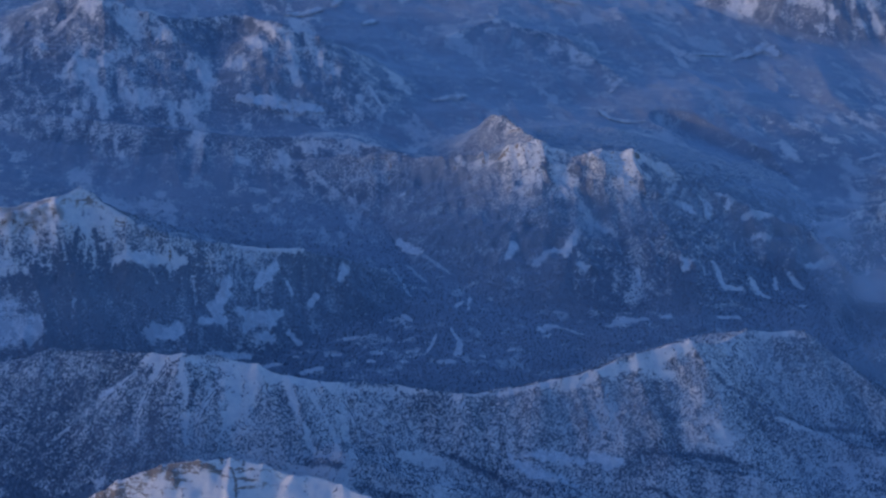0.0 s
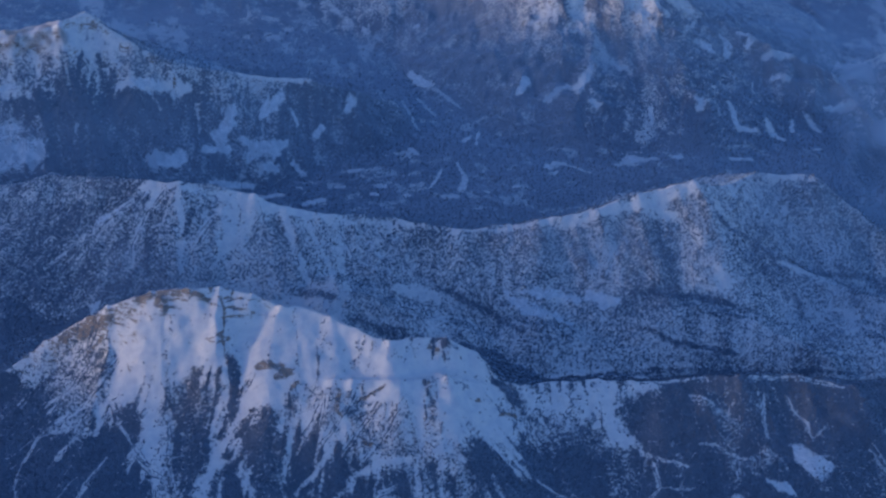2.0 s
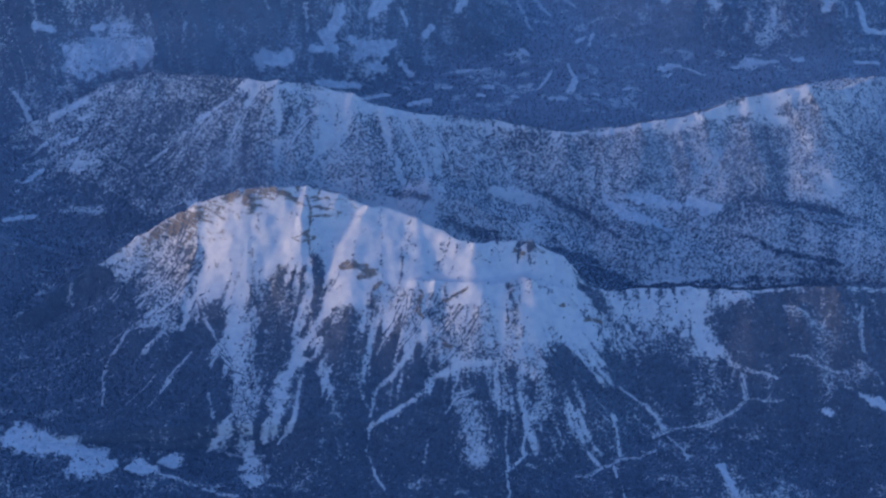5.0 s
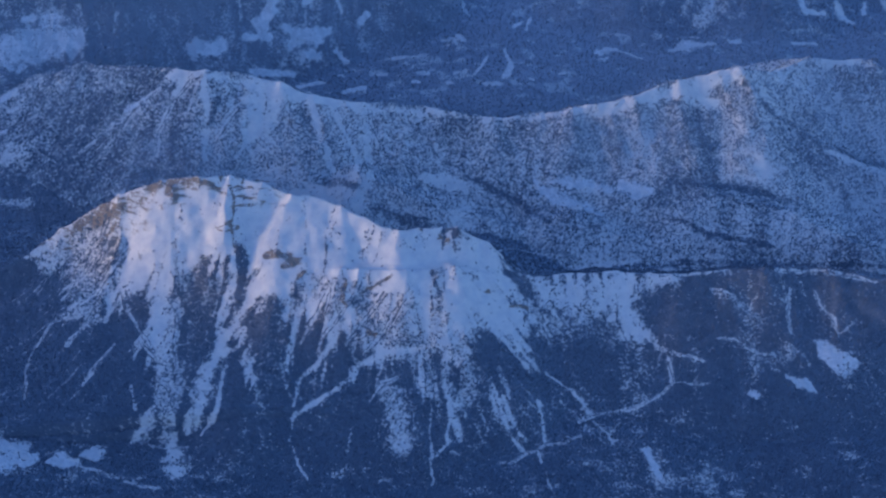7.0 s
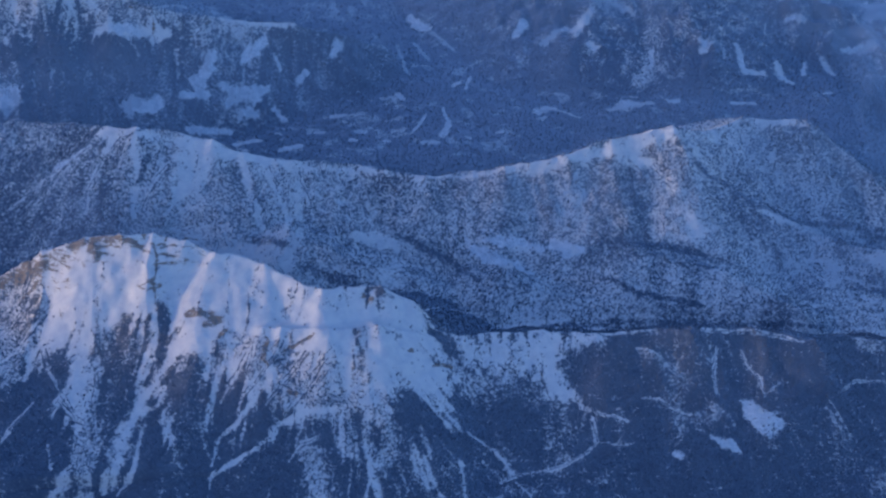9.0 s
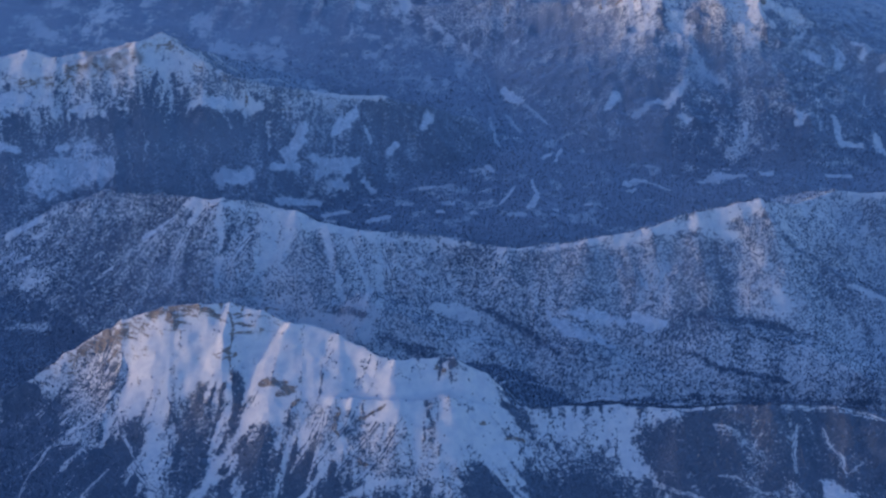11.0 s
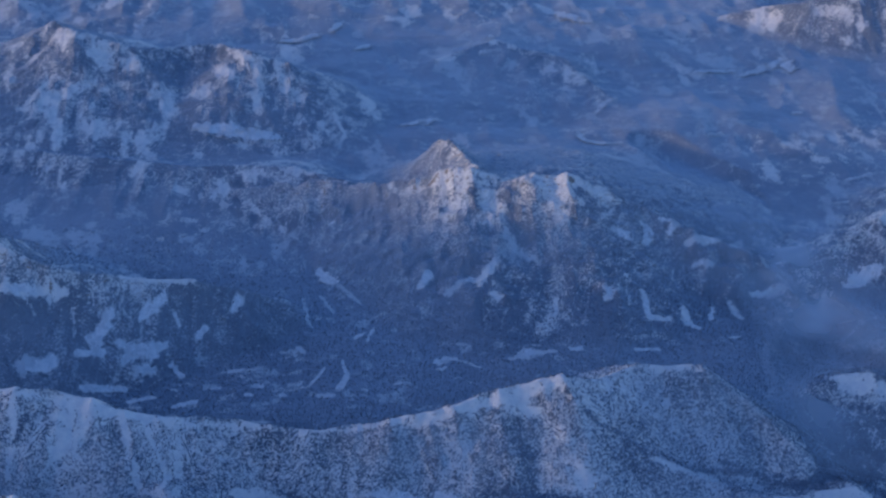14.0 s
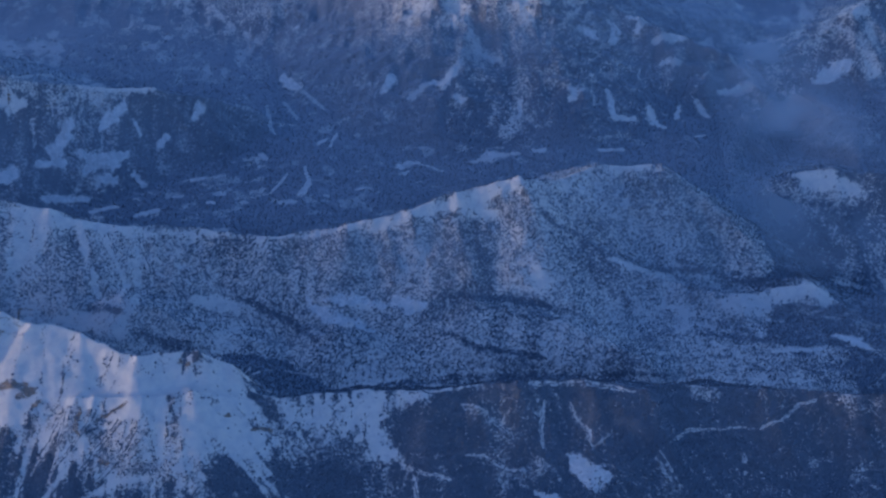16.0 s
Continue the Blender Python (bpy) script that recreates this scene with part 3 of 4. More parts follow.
# the far side of the valley
cover(OPEN, (-272, 1076, 8.7), (-252, 1067, 8.6))
cover(OPEN, (-268, 1026, 4.7), (-240, 1020, 4.7))
cover(OPEN, (-198, 1117, 9.7), (-169, 1104, 9.5))
cover(SNOW, (-334, 1178, 1.5), (-318, 1157, 1.5), (-304, 1121, 1.0))
cover(SNOW, (-136, 1083, 1.9), (-159, 1074, 1.9), (-182, 1064, 1.4), (-205, 1053, 1.4))
cover(DENSE, (-125, 1064, 3.3), (-123, 1047, 4.6), (-125, 1027, 4.1))
cover(DENSE, (-88, 1068, 2.3), (-95, 1049, 2.3))
clearing((-292, 1126, 2.5), (-277, 1129, 3.5), (-262, 1130, 2.5))
clearing((-300, 1104, 2.0), (-283, 1107, 2.0))
clearing((-265, 1115, 2.0), (-258, 1114, 1.5))
clearing((-307, 1059, 1.9), (-295, 1076, 2.9))
clearing((-278, 1096, 2.4), (-266, 1096, 2.4))
clearing((-316, 1016, 2.8), (-295, 1021, 2.8))
cover(OPEN, (487, 1020, 12.4), (513, 1008, 15.2))
cover(OPEN, (455, 868, 6.0), (467, 864, 6.0))
cover(OPEN, (559, 898, 4.5), (570, 859, 7.9), (589, 850, 5.3))
cover(SNOW, (513, 1005, 7.1), (536, 1003, 8.1), (562, 1012, 6.7), (587, 1017, 6.8), (599, 1006, 7.3))
cover(SNOW, (560, 910, 1.8), (561, 899, 1.4))
cover(SNOW, (416, 815, 1.2), (424, 799, 1.7))
cover(SNOW, (486, 827, 0.6), (481, 805, 0.6))
cover(DENSE, (485, 1057, 1.9), (513, 1050, 2.0), (546, 1040, 2.0))
cover(DENSE, (492, 976, 4.2), (537, 965, 4.2), (585, 970, 3.3))
clearing((544, 949, 2.8), (560, 950, 3.3), (582, 946, 1.4))
clearing((597, 965, 2.8), (609, 956, 7.1), (617, 947, 4.2))
track((429, 826, 0.8), (446, 840, 1.3), (468, 840, 0.8), (497, 839, 0.9), (515, 844, 0.9), (533, 856, 0.9), (546, 858, 0.9))
cover(OPEN, (-239, 1281, 21.7), (-203, 1284, 13.5))
cover(OPEN, (-137, 1290, 9.7), (-100, 1290, 8.6), (-54, 1298, 7.0))
cover(SNOW, (-268, 1301, 3.8), (-242, 1307, 4.9), (-217, 1314, 6.0), (-200, 1309, 4.9))
cover(SNOW, (-257, 1297, 9.8), (-225, 1299, 12.0), (-199, 1301, 10.8))
cover(SNOW, (-261, 1290, 4.4), (-258, 1276, 3.3), (-258, 1256, 2.2))
cover(SNOW, (-240, 1293, 3.3), (-241, 1272, 2.7), (-243, 1260, 2.2))
cover(SNOW, (-220, 1294, 3.3), (-215, 1272, 2.2))
cover(SNOW, (-204, 1292, 3.2), (-198, 1280, 2.2))
cover(SNOW, (-180, 1317, 3.3), (-168, 1319, 7.6), (-149, 1312, 7.0), (-132, 1303, 4.3))
cover(SNOW, (-169, 1304, 5.4), (-153, 1294, 5.4), (-147, 1285, 3.2))
cover(SNOW, (-143, 1262, 2.1), (-139, 1242, 2.6))
cover(SNOW, (-183, 1231, 2.1), (-185, 1221, 1.6))
cover(SNOW, (-76, 1270, 1.6), (-74, 1251, 1.6))
cover(SNOW, (-122, 1299, 2.7), (-85, 1374, 2.3), (-34, 1418, 2.3), (35, 1315, 2.2))
cover(DENSE, (-241, 1248, 4.8), (-210, 1244, 10.6), (-165, 1252, 12.8), (-114, 1254, 11.7))
cover(DENSE, (-182, 1216, 7.4), (-152, 1221, 7.4))
clearing((-144, 1275, 4.3), (-120, 1276, 6.4), (-95, 1281, 5.9), (-82, 1280, 3.2))
clearing((-247, 1211, 7.4), (-232, 1212, 10.6), (-221, 1203, 6.3))
clearing((-254, 1263, 2.7), (-238, 1265, 2.7))
cover(OPEN, (258, 1481, 12.0), (267, 1440, 14.6), (288, 1411, 14.4))
cover(OPEN, (362, 1451, 14.7), (382, 1423, 17.5), (402, 1396, 17.3))
cover(OPEN, (332, 1390, 14.3), (360, 1375, 14.3))
cover(OPEN, (291, 1589, 8.8), (303, 1576, 7.5))
cover(OPEN, (209, 1589, 6.4), (236, 1509, 7.3), (266, 1582, 9.5))
cover(OPEN, (102, 1531, 8.7), (139, 1524, 9.8), (182, 1530, 7.4))
cover(OPEN, (390, 1343, 11.3), (382, 1308, 10.0), (365, 1278, 7.7))
cover(OPEN, (-72, 1300, 10.8), (-42, 1303, 9.7), (-11, 1303, 7.6))
cover(OPEN, (-180, 1874, 18.3), (-156, 1843, 21.6), (-132, 1885, 14.6))
cover(OPEN, (-188, 1823, 14.4), (-159, 1807, 14.2))
cover(OPEN, (-92, 1809, 17.7), (-62, 1775, 17.4), (-117, 1787, 14.1))
cover(OPEN, (65, 1841, 14.3), (73, 1802, 14.0))
cover(OPEN, (14, 1603, 14.1), (27, 1577, 9.5))
cover(OPEN, (102, 1607, 11.5), (115, 1587, 7.6))
cover(OPEN, (-155, 1651, 12.0), (-109, 1640, 14.5))
cover(OPEN, (-55, 1593, 16.7), (-23, 1585, 16.6))
cover(OPEN, (54, 1524, 15.5), (102, 1493, 12.2))
cover(OPEN, (189, 1758, 9.7), (210, 1755, 8.3))
cover(OPEN, (892, 2049, 20.8), (866, 2039, 12.4))
cover(OPEN, (790, 1688, 12.8), (811, 1688, 12.8))
cover(OPEN, (600, 1169, 7.5), (617, 1157, 9.6), (647, 1153, 10.7))
cover(OPEN, (686, 1276, 6.9), (695, 1264, 8.6))
cover(OPEN, (374, 1934, 22.7), (411, 1920, 18.8))
cover(OPEN, (520, 1771, 17.8), (563, 1740, 17.6))
cover(OPEN, (484, 1957, 15.4), (529, 1996, 15.7))
cover(SNOW, (282, 1486, 9.5), (292, 1461, 15.3), (290, 1439, 11.7))
cover(SNOW, (321, 1462, 8.3), (331, 1437, 10.5), (324, 1421, 10.4))
cover(SNOW, (377, 1516, 5.5), (399, 1464, 9.5), (408, 1442, 7.6))
cover(SNOW, (388, 1452, 8.2), (400, 1427, 5.8), (406, 1407, 2.9))
cover(SNOW, (415, 1456, 4.7), (440, 1456, 7.7), (463, 1449, 4.8))
cover(SNOW, (340, 1412, 3.5), (350, 1389, 4.6), (365, 1375, 3.4))
cover(SNOW, (301, 1583, 2.5), (309, 1565, 2.5))
cover(SNOW, (327, 1597, 3.2), (349, 1588, 2.5))
cover(SNOW, (183, 1572, 1.9), (209, 1585, 2.5), (230, 1512, 3.0))
cover(SNOW, (236, 1502, 3.6), (262, 1491, 3.6))
cover(SNOW, (605, 1453, 1.9), (610, 1387, 1.8), (632, 1374, 1.8))
cover(SNOW, (458, 1350, 1.7), (455, 1313, 2.2))
cover(SNOW, (172, 1384, 2.3), (183, 1366, 1.7), (193, 1350, 1.1))
cover(SNOW, (154, 1373, 2.3), (165, 1338, 1.7))
cover(SNOW, (135, 1366, 1.7), (140, 1316, 2.2), (145, 1309, 1.7))
cover(SNOW, (92, 1377, 2.3), (110, 1324, 1.7))
cover(SNOW, (-75, 1269, 2.1), (-74, 1252, 1.6))
cover(SNOW, (-115, 1266, 2.1), (-110, 1260, 2.7))
cover(SNOW, (-91, 1355, 2.3), (-31, 1305, 2.2), (31, 1312, 2.7), (58, 1392, 1.7))
cover(SNOW, (-165, 1898, 5.2), (-136, 1888, 6.6))
cover(SNOW, (-119, 1860, 10.1), (-102, 1850, 13.0), (-67, 1842, 12.9))
cover(SNOW, (-84, 2018, 7.0), (-58, 2065, 5.6))
cover(SNOW, (-167, 1819, 3.6), (-184, 1786, 2.8))
cover(SNOW, (43, 1879, 4.4), (65, 1853, 5.7), (83, 1831, 9.2), (87, 1792, 7.7), (87, 1754, 5.5))
cover(SNOW, (111, 1842, 5.0), (107, 1815, 4.2))
cover(SNOW, (124, 1647, 2.0), (115, 1589, 1.9))
cover(SNOW, (176, 1764, 2.1), (188, 1723, 2.7), (181, 1698, 2.0))
cover(SNOW, (556, 2107, 2.5), (605, 2069, 2.4))
cover(SNOW, (805, 2019, 3.3), (803, 1982, 4.0))
cover(SNOW, (874, 2074, 8.4), (904, 2067, 11.7), (922, 2041, 10.0))
cover(SNOW, (617, 1177, 3.8), (635, 1165, 8.6), (659, 1157, 8.0))
clearing((262, 1765, 4.2), (287, 1771, 7.0), (305, 1782, 3.5))
clearing((165, 1493, 3.0), (169, 1491, 3.0))
clearing((458, 1414, 3.5), (466, 1409, 5.9), (471, 1400, 2.9))
clearing((489, 1432, 3.6), (495, 1419, 5.3), (487, 1402, 3.5))
clearing((513, 1433, 4.8), (523, 1427, 4.8), (516, 1420, 3.6))
clearing((535, 1406, 3.6), (560, 1410, 5.4), (605, 1456, 4.3))
clearing((591, 1355, 2.4), (613, 1358, 4.7), (636, 1365, 3.0))
clearing((537, 1383, 3.5), (554, 1381, 2.9))
clearing((700, 1371, 6.1), (718, 1381, 11.0), (730, 1383, 6.1))
clearing((434, 1316, 3.4), (439, 1326, 5.1))
clearing((474, 1336, 2.8), (473, 1318, 3.4), (474, 1302, 3.4), (495, 1303, 3.4))
clearing((509, 1361, 0.9), (514, 1380, 0.9))
clearing((513, 1319, 4.6), (514, 1299, 4.5), (522, 1296, 2.8))
clearing((548, 1333, 2.3), (539, 1313, 3.4))
clearing((565, 1340, 3.5), (568, 1326, 4.0), (573, 1316, 2.3))
clearing((549, 1277, 1.7), (560, 1281, 1.7))
clearing((384, 1321, 2.2), (380, 1300, 1.7))
clearing((330, 1242, 3.2), (347, 1247, 7.5), (366, 1251, 4.3), (374, 1248, 1.6))
clearing((390, 1253, 4.3), (397, 1254, 3.8))
clearing((452, 1254, 2.7), (474, 1257, 2.2))
clearing((261, 1242, 5.3), (269, 1246, 4.3), (285, 1241, 1.6), (299, 1230, 0.8))
clearing((261, 1228, 3.2), (265, 1231, 2.6))
clearing((152, 1421, 2.9), (158, 1403, 5.2), (169, 1392, 4.0))
clearing((131, 1276, 3.2), (135, 1265, 2.7))
clearing((252, 1352, 4.5), (261, 1361, 4.5), (259, 1366, 2.3))
clearing((279, 1336, 3.3), (300, 1350, 4.5), (310, 1341, 5.6), (323, 1361, 4.5), (330, 1368, 2.3))
clearing((320, 1324, 3.3), (328, 1320, 2.8))
clearing((185, 1285, 2.7), (194, 1295, 2.2))
clearing((196, 1279, 1.6), (203, 1304, 1.7))
clearing((139, 1207, 1.6), (149, 1225, 1.6), (155, 1239, 1.1))
clearing((167, 1198, 4.1), (174, 1223, 2.6), (171, 1247, 1.6))
clearing((151, 1190, 4.1), (161, 1188, 3.1))
clearing((-15, 1275, 4.3), (-5, 1286, 5.4), (5, 1297, 4.3))
clearing((16, 1285, 2.2), (20, 1278, 2.2))
clearing((69, 1301, 3.3), (75, 1310, 4.4))
clearing((36, 1273, 3.2), (44, 1280, 2.2))
clearing((-54, 1248, 6.4), (-47, 1261, 7.5), (-43, 1273, 5.4))
clearing((-68, 1234, 3.2), (-49, 1240, 4.8))
clearing((-32, 1249, 4.3), (-9, 1249, 6.4), (6, 1257, 3.2))
clearing((-18, 1229, 5.3), (-6, 1235, 4.2))
clearing((-31, 1235, 3.2), (-19, 1245, 3.2))
clearing((-116, 1216, 7.4), (-97, 1217, 7.4), (-90, 1224, 4.7))
clearing((-62, 1207, 3.7), (-28, 1213, 3.7))
clearing((-21, 1195, 2.6), (-2, 1202, 3.1))
clearing((20, 1186, 3.6), (37, 1193, 3.1))
clearing((14, 1243, 2.7), (22, 1236, 3.7))
clearing((51, 1214, 2.1), (58, 1214, 2.1))
clearing((67, 1239, 2.7), (79, 1242, 2.1))
clearing((90, 1212, 3.1), (97, 1212, 2.6))
clearing((82, 1200, 2.1), (87, 1198, 2.1))
clearing((15, 1215, 1.6), (20, 1213, 1.6))
clearing((113, 1196, 1.6), (118, 1194, 1.5))
clearing((187, 1196, 1.5), (192, 1193, 1.5))
clearing((219, 1205, 1.6), (225, 1206, 1.6))
clearing((14, 1724, 5.4), (48, 1715, 12.2), (81, 1707, 11.5), (107, 1706, 6.1))
clearing((112, 2053, 6.3), (143, 2056, 9.5), (159, 2066, 4.8))
clearing((212, 2016, 3.1), (229, 2035, 4.7))
clearing((152, 2149, 4.9), (160, 2142, 4.1))
clearing((183, 2086, 7.2), (192, 2111, 4.9))
clearing((485, 2188, 6.8), (519, 2135, 10.0), (548, 2108, 8.2))
clearing((380, 1987, 3.1), (392, 1992, 3.9))
clearing((401, 2051, 4.8), (399, 2010, 4.7))
clearing((661, 1931, 3.1), (682, 1938, 4.7), (719, 1944, 4.7))
clearing((727, 1931, 3.1), (763, 1950, 7.9), (798, 1975, 9.6), (796, 1941, 9.5))
clearing((509, 1810, 2.9), (523, 1829, 4.4), (540, 1844, 2.9))
clearing((475, 1749, 2.8), (476, 1721, 4.8), (495, 1709, 4.1), (522, 1707, 2.1))
clearing((634, 1722, 4.2), (650, 1730, 5.7))
clearing((397, 1722, 2.7), (404, 1722, 2.8))
clearing((764, 1801, 3.0), (771, 1800, 3.0))
clearing((767, 1595, 2.7), (799, 1610, 2.7))
clearing((739, 1545, 2.0), (751, 1544, 2.0))

# ---- ground and mountains ----
def axis(far_low, near, far_high):
    """Coarse towards the horizon, fine where the land is seen."""
    out = np.geomspace(1, 5000, 16)
    low, high = near[0] - out[::-1], near[-1] + out
    return np.r_[low[low > far_low], near, high[high < far_high]]


XS = axis(-4600, np.r_[np.arange(-1600, -480, 16), np.arange(-480, -330, 2.1), np.arange(-330, 420, 1.1), np.arange(420, 1121, 2.2)], 4800)
YS = axis(-2500, np.r_[np.arange(-900, 650, 16), np.arange(650, 950, 1.05), np.arange(950, 1130, 1.35), np.arange(1130, 1700, 2.3), np.arange(1700, 2400, 3.5)], 4700)
GX, GY = np.meshgrid(XS, YS)
GZ, OWNER, ALONG, DOWN = land(GX, GY)
NX, NY = len(XS), len(YS)


def near_cells(line, margin):
    """The part of the grid round a strip."""
    xs, ys, ws = zip(*line)
    m = margin + max(ws)
    i0, i1 = np.searchsorted(XS, (min(xs) - m, max(xs) + m))
    j0, j1 = np.searchsorted(YS, (min(ys) - m, max(ys) + m))
    return np.s_[j0:j1, i0:i1]


def sample(field, x, y):
    """A field of the grid at any place."""
    i = np.clip(np.searchsorted(XS, x) - 1, 0, NX - 2)
    j = np.clip(np.searchsorted(YS, y) - 1, 0, NY - 2)
    u = np.clip((x - XS[i]) / (XS[i + 1] - XS[i]), 0, 1)
    v = np.clip((y - YS[j]) / (YS[j + 1] - YS[j]), 0, 1)
    return (field[j, i] * (1 - u) + field[j, i + 1] * u) * (1 - v) + (field[j + 1, i] * (1 - u) + field[j + 1, i + 1] * u) * v


def downhill_streaks():
    """Noise drawn out along the fall of the slopes, as snow slides and firs stand in lines."""
    i0, i1 = np.searchsorted(XS, (-480, 1121))
    j0, j1 = np.searchsorted(YS, (650, 2400))
    cut = np.s_[j0:j1, i0:i1]
    x, y, z = GX[cut], GY[cut], GZ[cut].copy()
    for _ in range(6):
        z = (z + np.roll(z, 1, 0) + np.roll(z, -1, 0) + np.roll(z, 1, 1) + np.roll(z, -1, 1)) / 5
    gy, gx = np.gradient(z, YS[j0:j1], XS[i0:i1])
    size = np.hypot(gx, gy) + 0.02
    gx, gy = gx / size, gy / size
    total = np.zeros(x.shape)
    wide = 1 + np.clip((y - 1100) / 700, 0, 1.2)
    for way in (-1, 1):
        px, py = x.copy(), y.copy()
        for _ in range(10):
            total += value_noise(px / (2.1 * wide), py / (2.1 * wide), 181) + 0.45 * value_noise(px / 8, py / 8, 183)
            i = np.clip(np.searchsorted(XS[i0:i1], px), 0, x.shape[1] - 1)
            j = np.clip(np.searchsorted(YS[j0:j1], py), 0, x.shape[0] - 1)
            px, py = px + way * 2.4 * wide * gx[j, i], py + way * 2.4 * wide * gy[j, i]
    out = np.zeros(GX.shape)
    out[cut] = np.clip((total - total.mean()) / total.std(), -2.2, 2.2)
    return out


STREAM = downhill_streaks()
IS_NEAR, IS_MIDDLE = OWNER == NEAR_MOUNTAIN, OWNER == MIDDLE_RIDGE
# The low ground below the long ridge bears the same open wood as its slopes.
edge_x, edge_y = GX + 30 * fbm(GX, GY, 60, 3, 197), GY + 30 * fbm(GX, GY, 60, 3, 199)
IS_FOOT = (OWNER == 0) & (edge_x > -40) & (edge_x + 0.5 * (edge_y - 1000) < 545) & (edge_y > 880) & (edge_y < 1090)
# How wooded each massif is, and the height at which its trees end.
TREELINE = np.array([420, 263, 330, 302, 304, 330, 330, 420.0])[OWNER]
THICK = np.where(IS_FOOT, 0.42, np.array([0.90, 0.90, 0.42, 0.80, 0.78, 0.76, 0.84, 0.76])[OWNER])
FAR = OWNER >= 3
TREELINE = TREELINE + np.where(IS_NEAR, np.clip((GX - 150) / 4, 0, 22) + np.clip((-150 - GX) / 5, 0, 13), 0)
THICK = THICK + np.where(IS_MIDDLE, np.clip((GX - 150) / 2500, -0.05, 0.05), 0)
streaks = 0.6 * fbm(ALONG, 0.12 * DOWN, 9, 3, 101) + 0.6 * fbm(ALONG, 0.10 * DOWN, 30, 2, 105)
patches = fbm(GX, GY, 70, 4, 111)
WOOD = THICK + np.where(IS_NEAR, 0.12 * STREAM, np.where(IS_MIDDLE | IS_FOOT, 0.07 * STREAM + 0.03 * streaks, np.where(FAR, 0.13 * STREAM + 0.07 * streaks, 0.10 * streaks + 0.05 * STREAM))) + 0.12 * patches
WOOD = WOOD - np.where(OWNER == MIDDLE_RIDGE, np.clip((GX + 60) / 60, -1, 0) * 0.24, 0)
WOOD = WOOD * np.clip((TREELINE - GZ + np.where(IS_NEAR, np.interp(GX, (100, 200), (18, 7)) * STREAM, 8 * streaks + 13 * STREAM) + 6 * patches) / 29, 0, 1)
WOOD = WOOD + np.where((OWNER >= 4) | (GY > 1400), 0.16, 0.0) * fbm(GX, 0.7 * GY, 9, 3, 191)
broken = np.clip((GY - 1330) / 150, 0, 1) * (OWNER != CENTRAL_PEAK)
WOOD = WOOD - 0.75 * broken * np.clip(fbm(GX, 0.6 * GY, 22, 5, 195, 0.6) - 0.1, 0, 1)
horn = (OWNER == CENTRAL_PEAK) & (GY > 1520)
WOOD = np.where(horn, np.clip(WOOD, 0.3, 0.6), WOOD)
# Small fields and gaps break up the valley woods.
gaps = np.clip((fbm(GX, 1.7 * GY, 16, 4, 115) - 0.42) / 0.3, 0, 1) * (OWNER == 0)
WOOD = WOOD * (1 - gaps * np.where((GX > -150) & (GX < 420) & (GY > 1140) & (GY < 1340), 0.5, 0.33))
steep_y, steep_x = np.gradient(GZ, YS, XS)
STEEP = np.hypot(steep_x, steep_y)
STONE = (np.clip((STEEP - 0.9) * 1.5, 0, 0.5) + np.array([0, 0, 0, 0.2, 0.35, 0.15, 0.12, 0])[OWNER]) * (WOOD < 0.6)
# Beds of rock crop out under the crest.
strata = np.clip(0.8 * np.sin(1.5 * GZ + 1.6 * fbm(GX, GY, 26, 3, 177)) + 0.5 * fbm(GX, GY, 16, 3, 179) - 0.1, 0, 0.8)
STONE = np.maximum(STONE, strata * (IS_NEAR & (GX > -225) & (GX < -30)) * np.clip((17 - DOWN) / 5, 0, 1))
STONE = STONE + 0.12 * ((OWNER == CENTRAL_PEAK) & (GY > 1515))
# Thin ribs of rock run down the open snow slopes.
ribs = 0.7 * STREAM + 0.25 * fbm(GX, GY, 30, 2, 173)
low_snow = np.clip((290 - GZ) / 20, 0, 1) * np.where(OWNER == NEAR_MOUNTAIN, np.clip((150 - GX) / 50, 0, 1), 0)
STONE = np.maximum(STONE, low_snow * np.clip(0.35 * ribs - 0.06, 0, 0.5))
for kind, line in COVER:
    cells = near_cells(line, 8)
    f = in_strip(GX[cells], GY[cells], line)
    if kind == SNOW:
        WOOD[cells] *= 1 - f * np.where(IS_MIDDLE[cells], np.clip(0.85 - 0.15 * STREAM[cells], 0.4, 1), np.where(IS_NEAR[cells], np.clip(0.88 - 0.3 * STREAM[cells], 0.3, 1), np.interp(GY[cells], (1450, 1750), (1, 0.8)) * np.clip(0.8 - 0.2 * STREAM[cells], 0.3, 1)))
    elif kind == OPEN:
        WOOD[cells] += f * (np.interp(GY[cells], (1000, 1350, 1700), (0.45, 0.55, 0.64)) + np.where(IS_NEAR[cells], np.clip((GX[cells] - 130) / 300, 0, 0.16), 0) + 0.2 * streaks[cells] - WOOD[cells])
    elif kind == DENSE:
        WOOD[cells] += f * (np.where(IS_MIDDLE[cells] | IS_FOOT[cells], 0.72, np.where(IS_NEAR[cells], 0.8, 0.92)) + 0.08 * STREAM[cells] - WOOD[cells])
    else:
        STONE[cells] = np.maximum(STONE[cells], 0.8 * f)
for line in CLEARINGS:
    cells = near_cells(line, 8)
    WOOD[cells] *= 1 - in_strip(GX[cells], GY[cells], line)
for line in TRACKS:
    cells = near_cells(line, 8)
    WOOD[cells] *= 1 - 0.8 * in_strip(GX[cells], GY[cells], line)
WOOD = np.clip(WOOD, 0, 1)
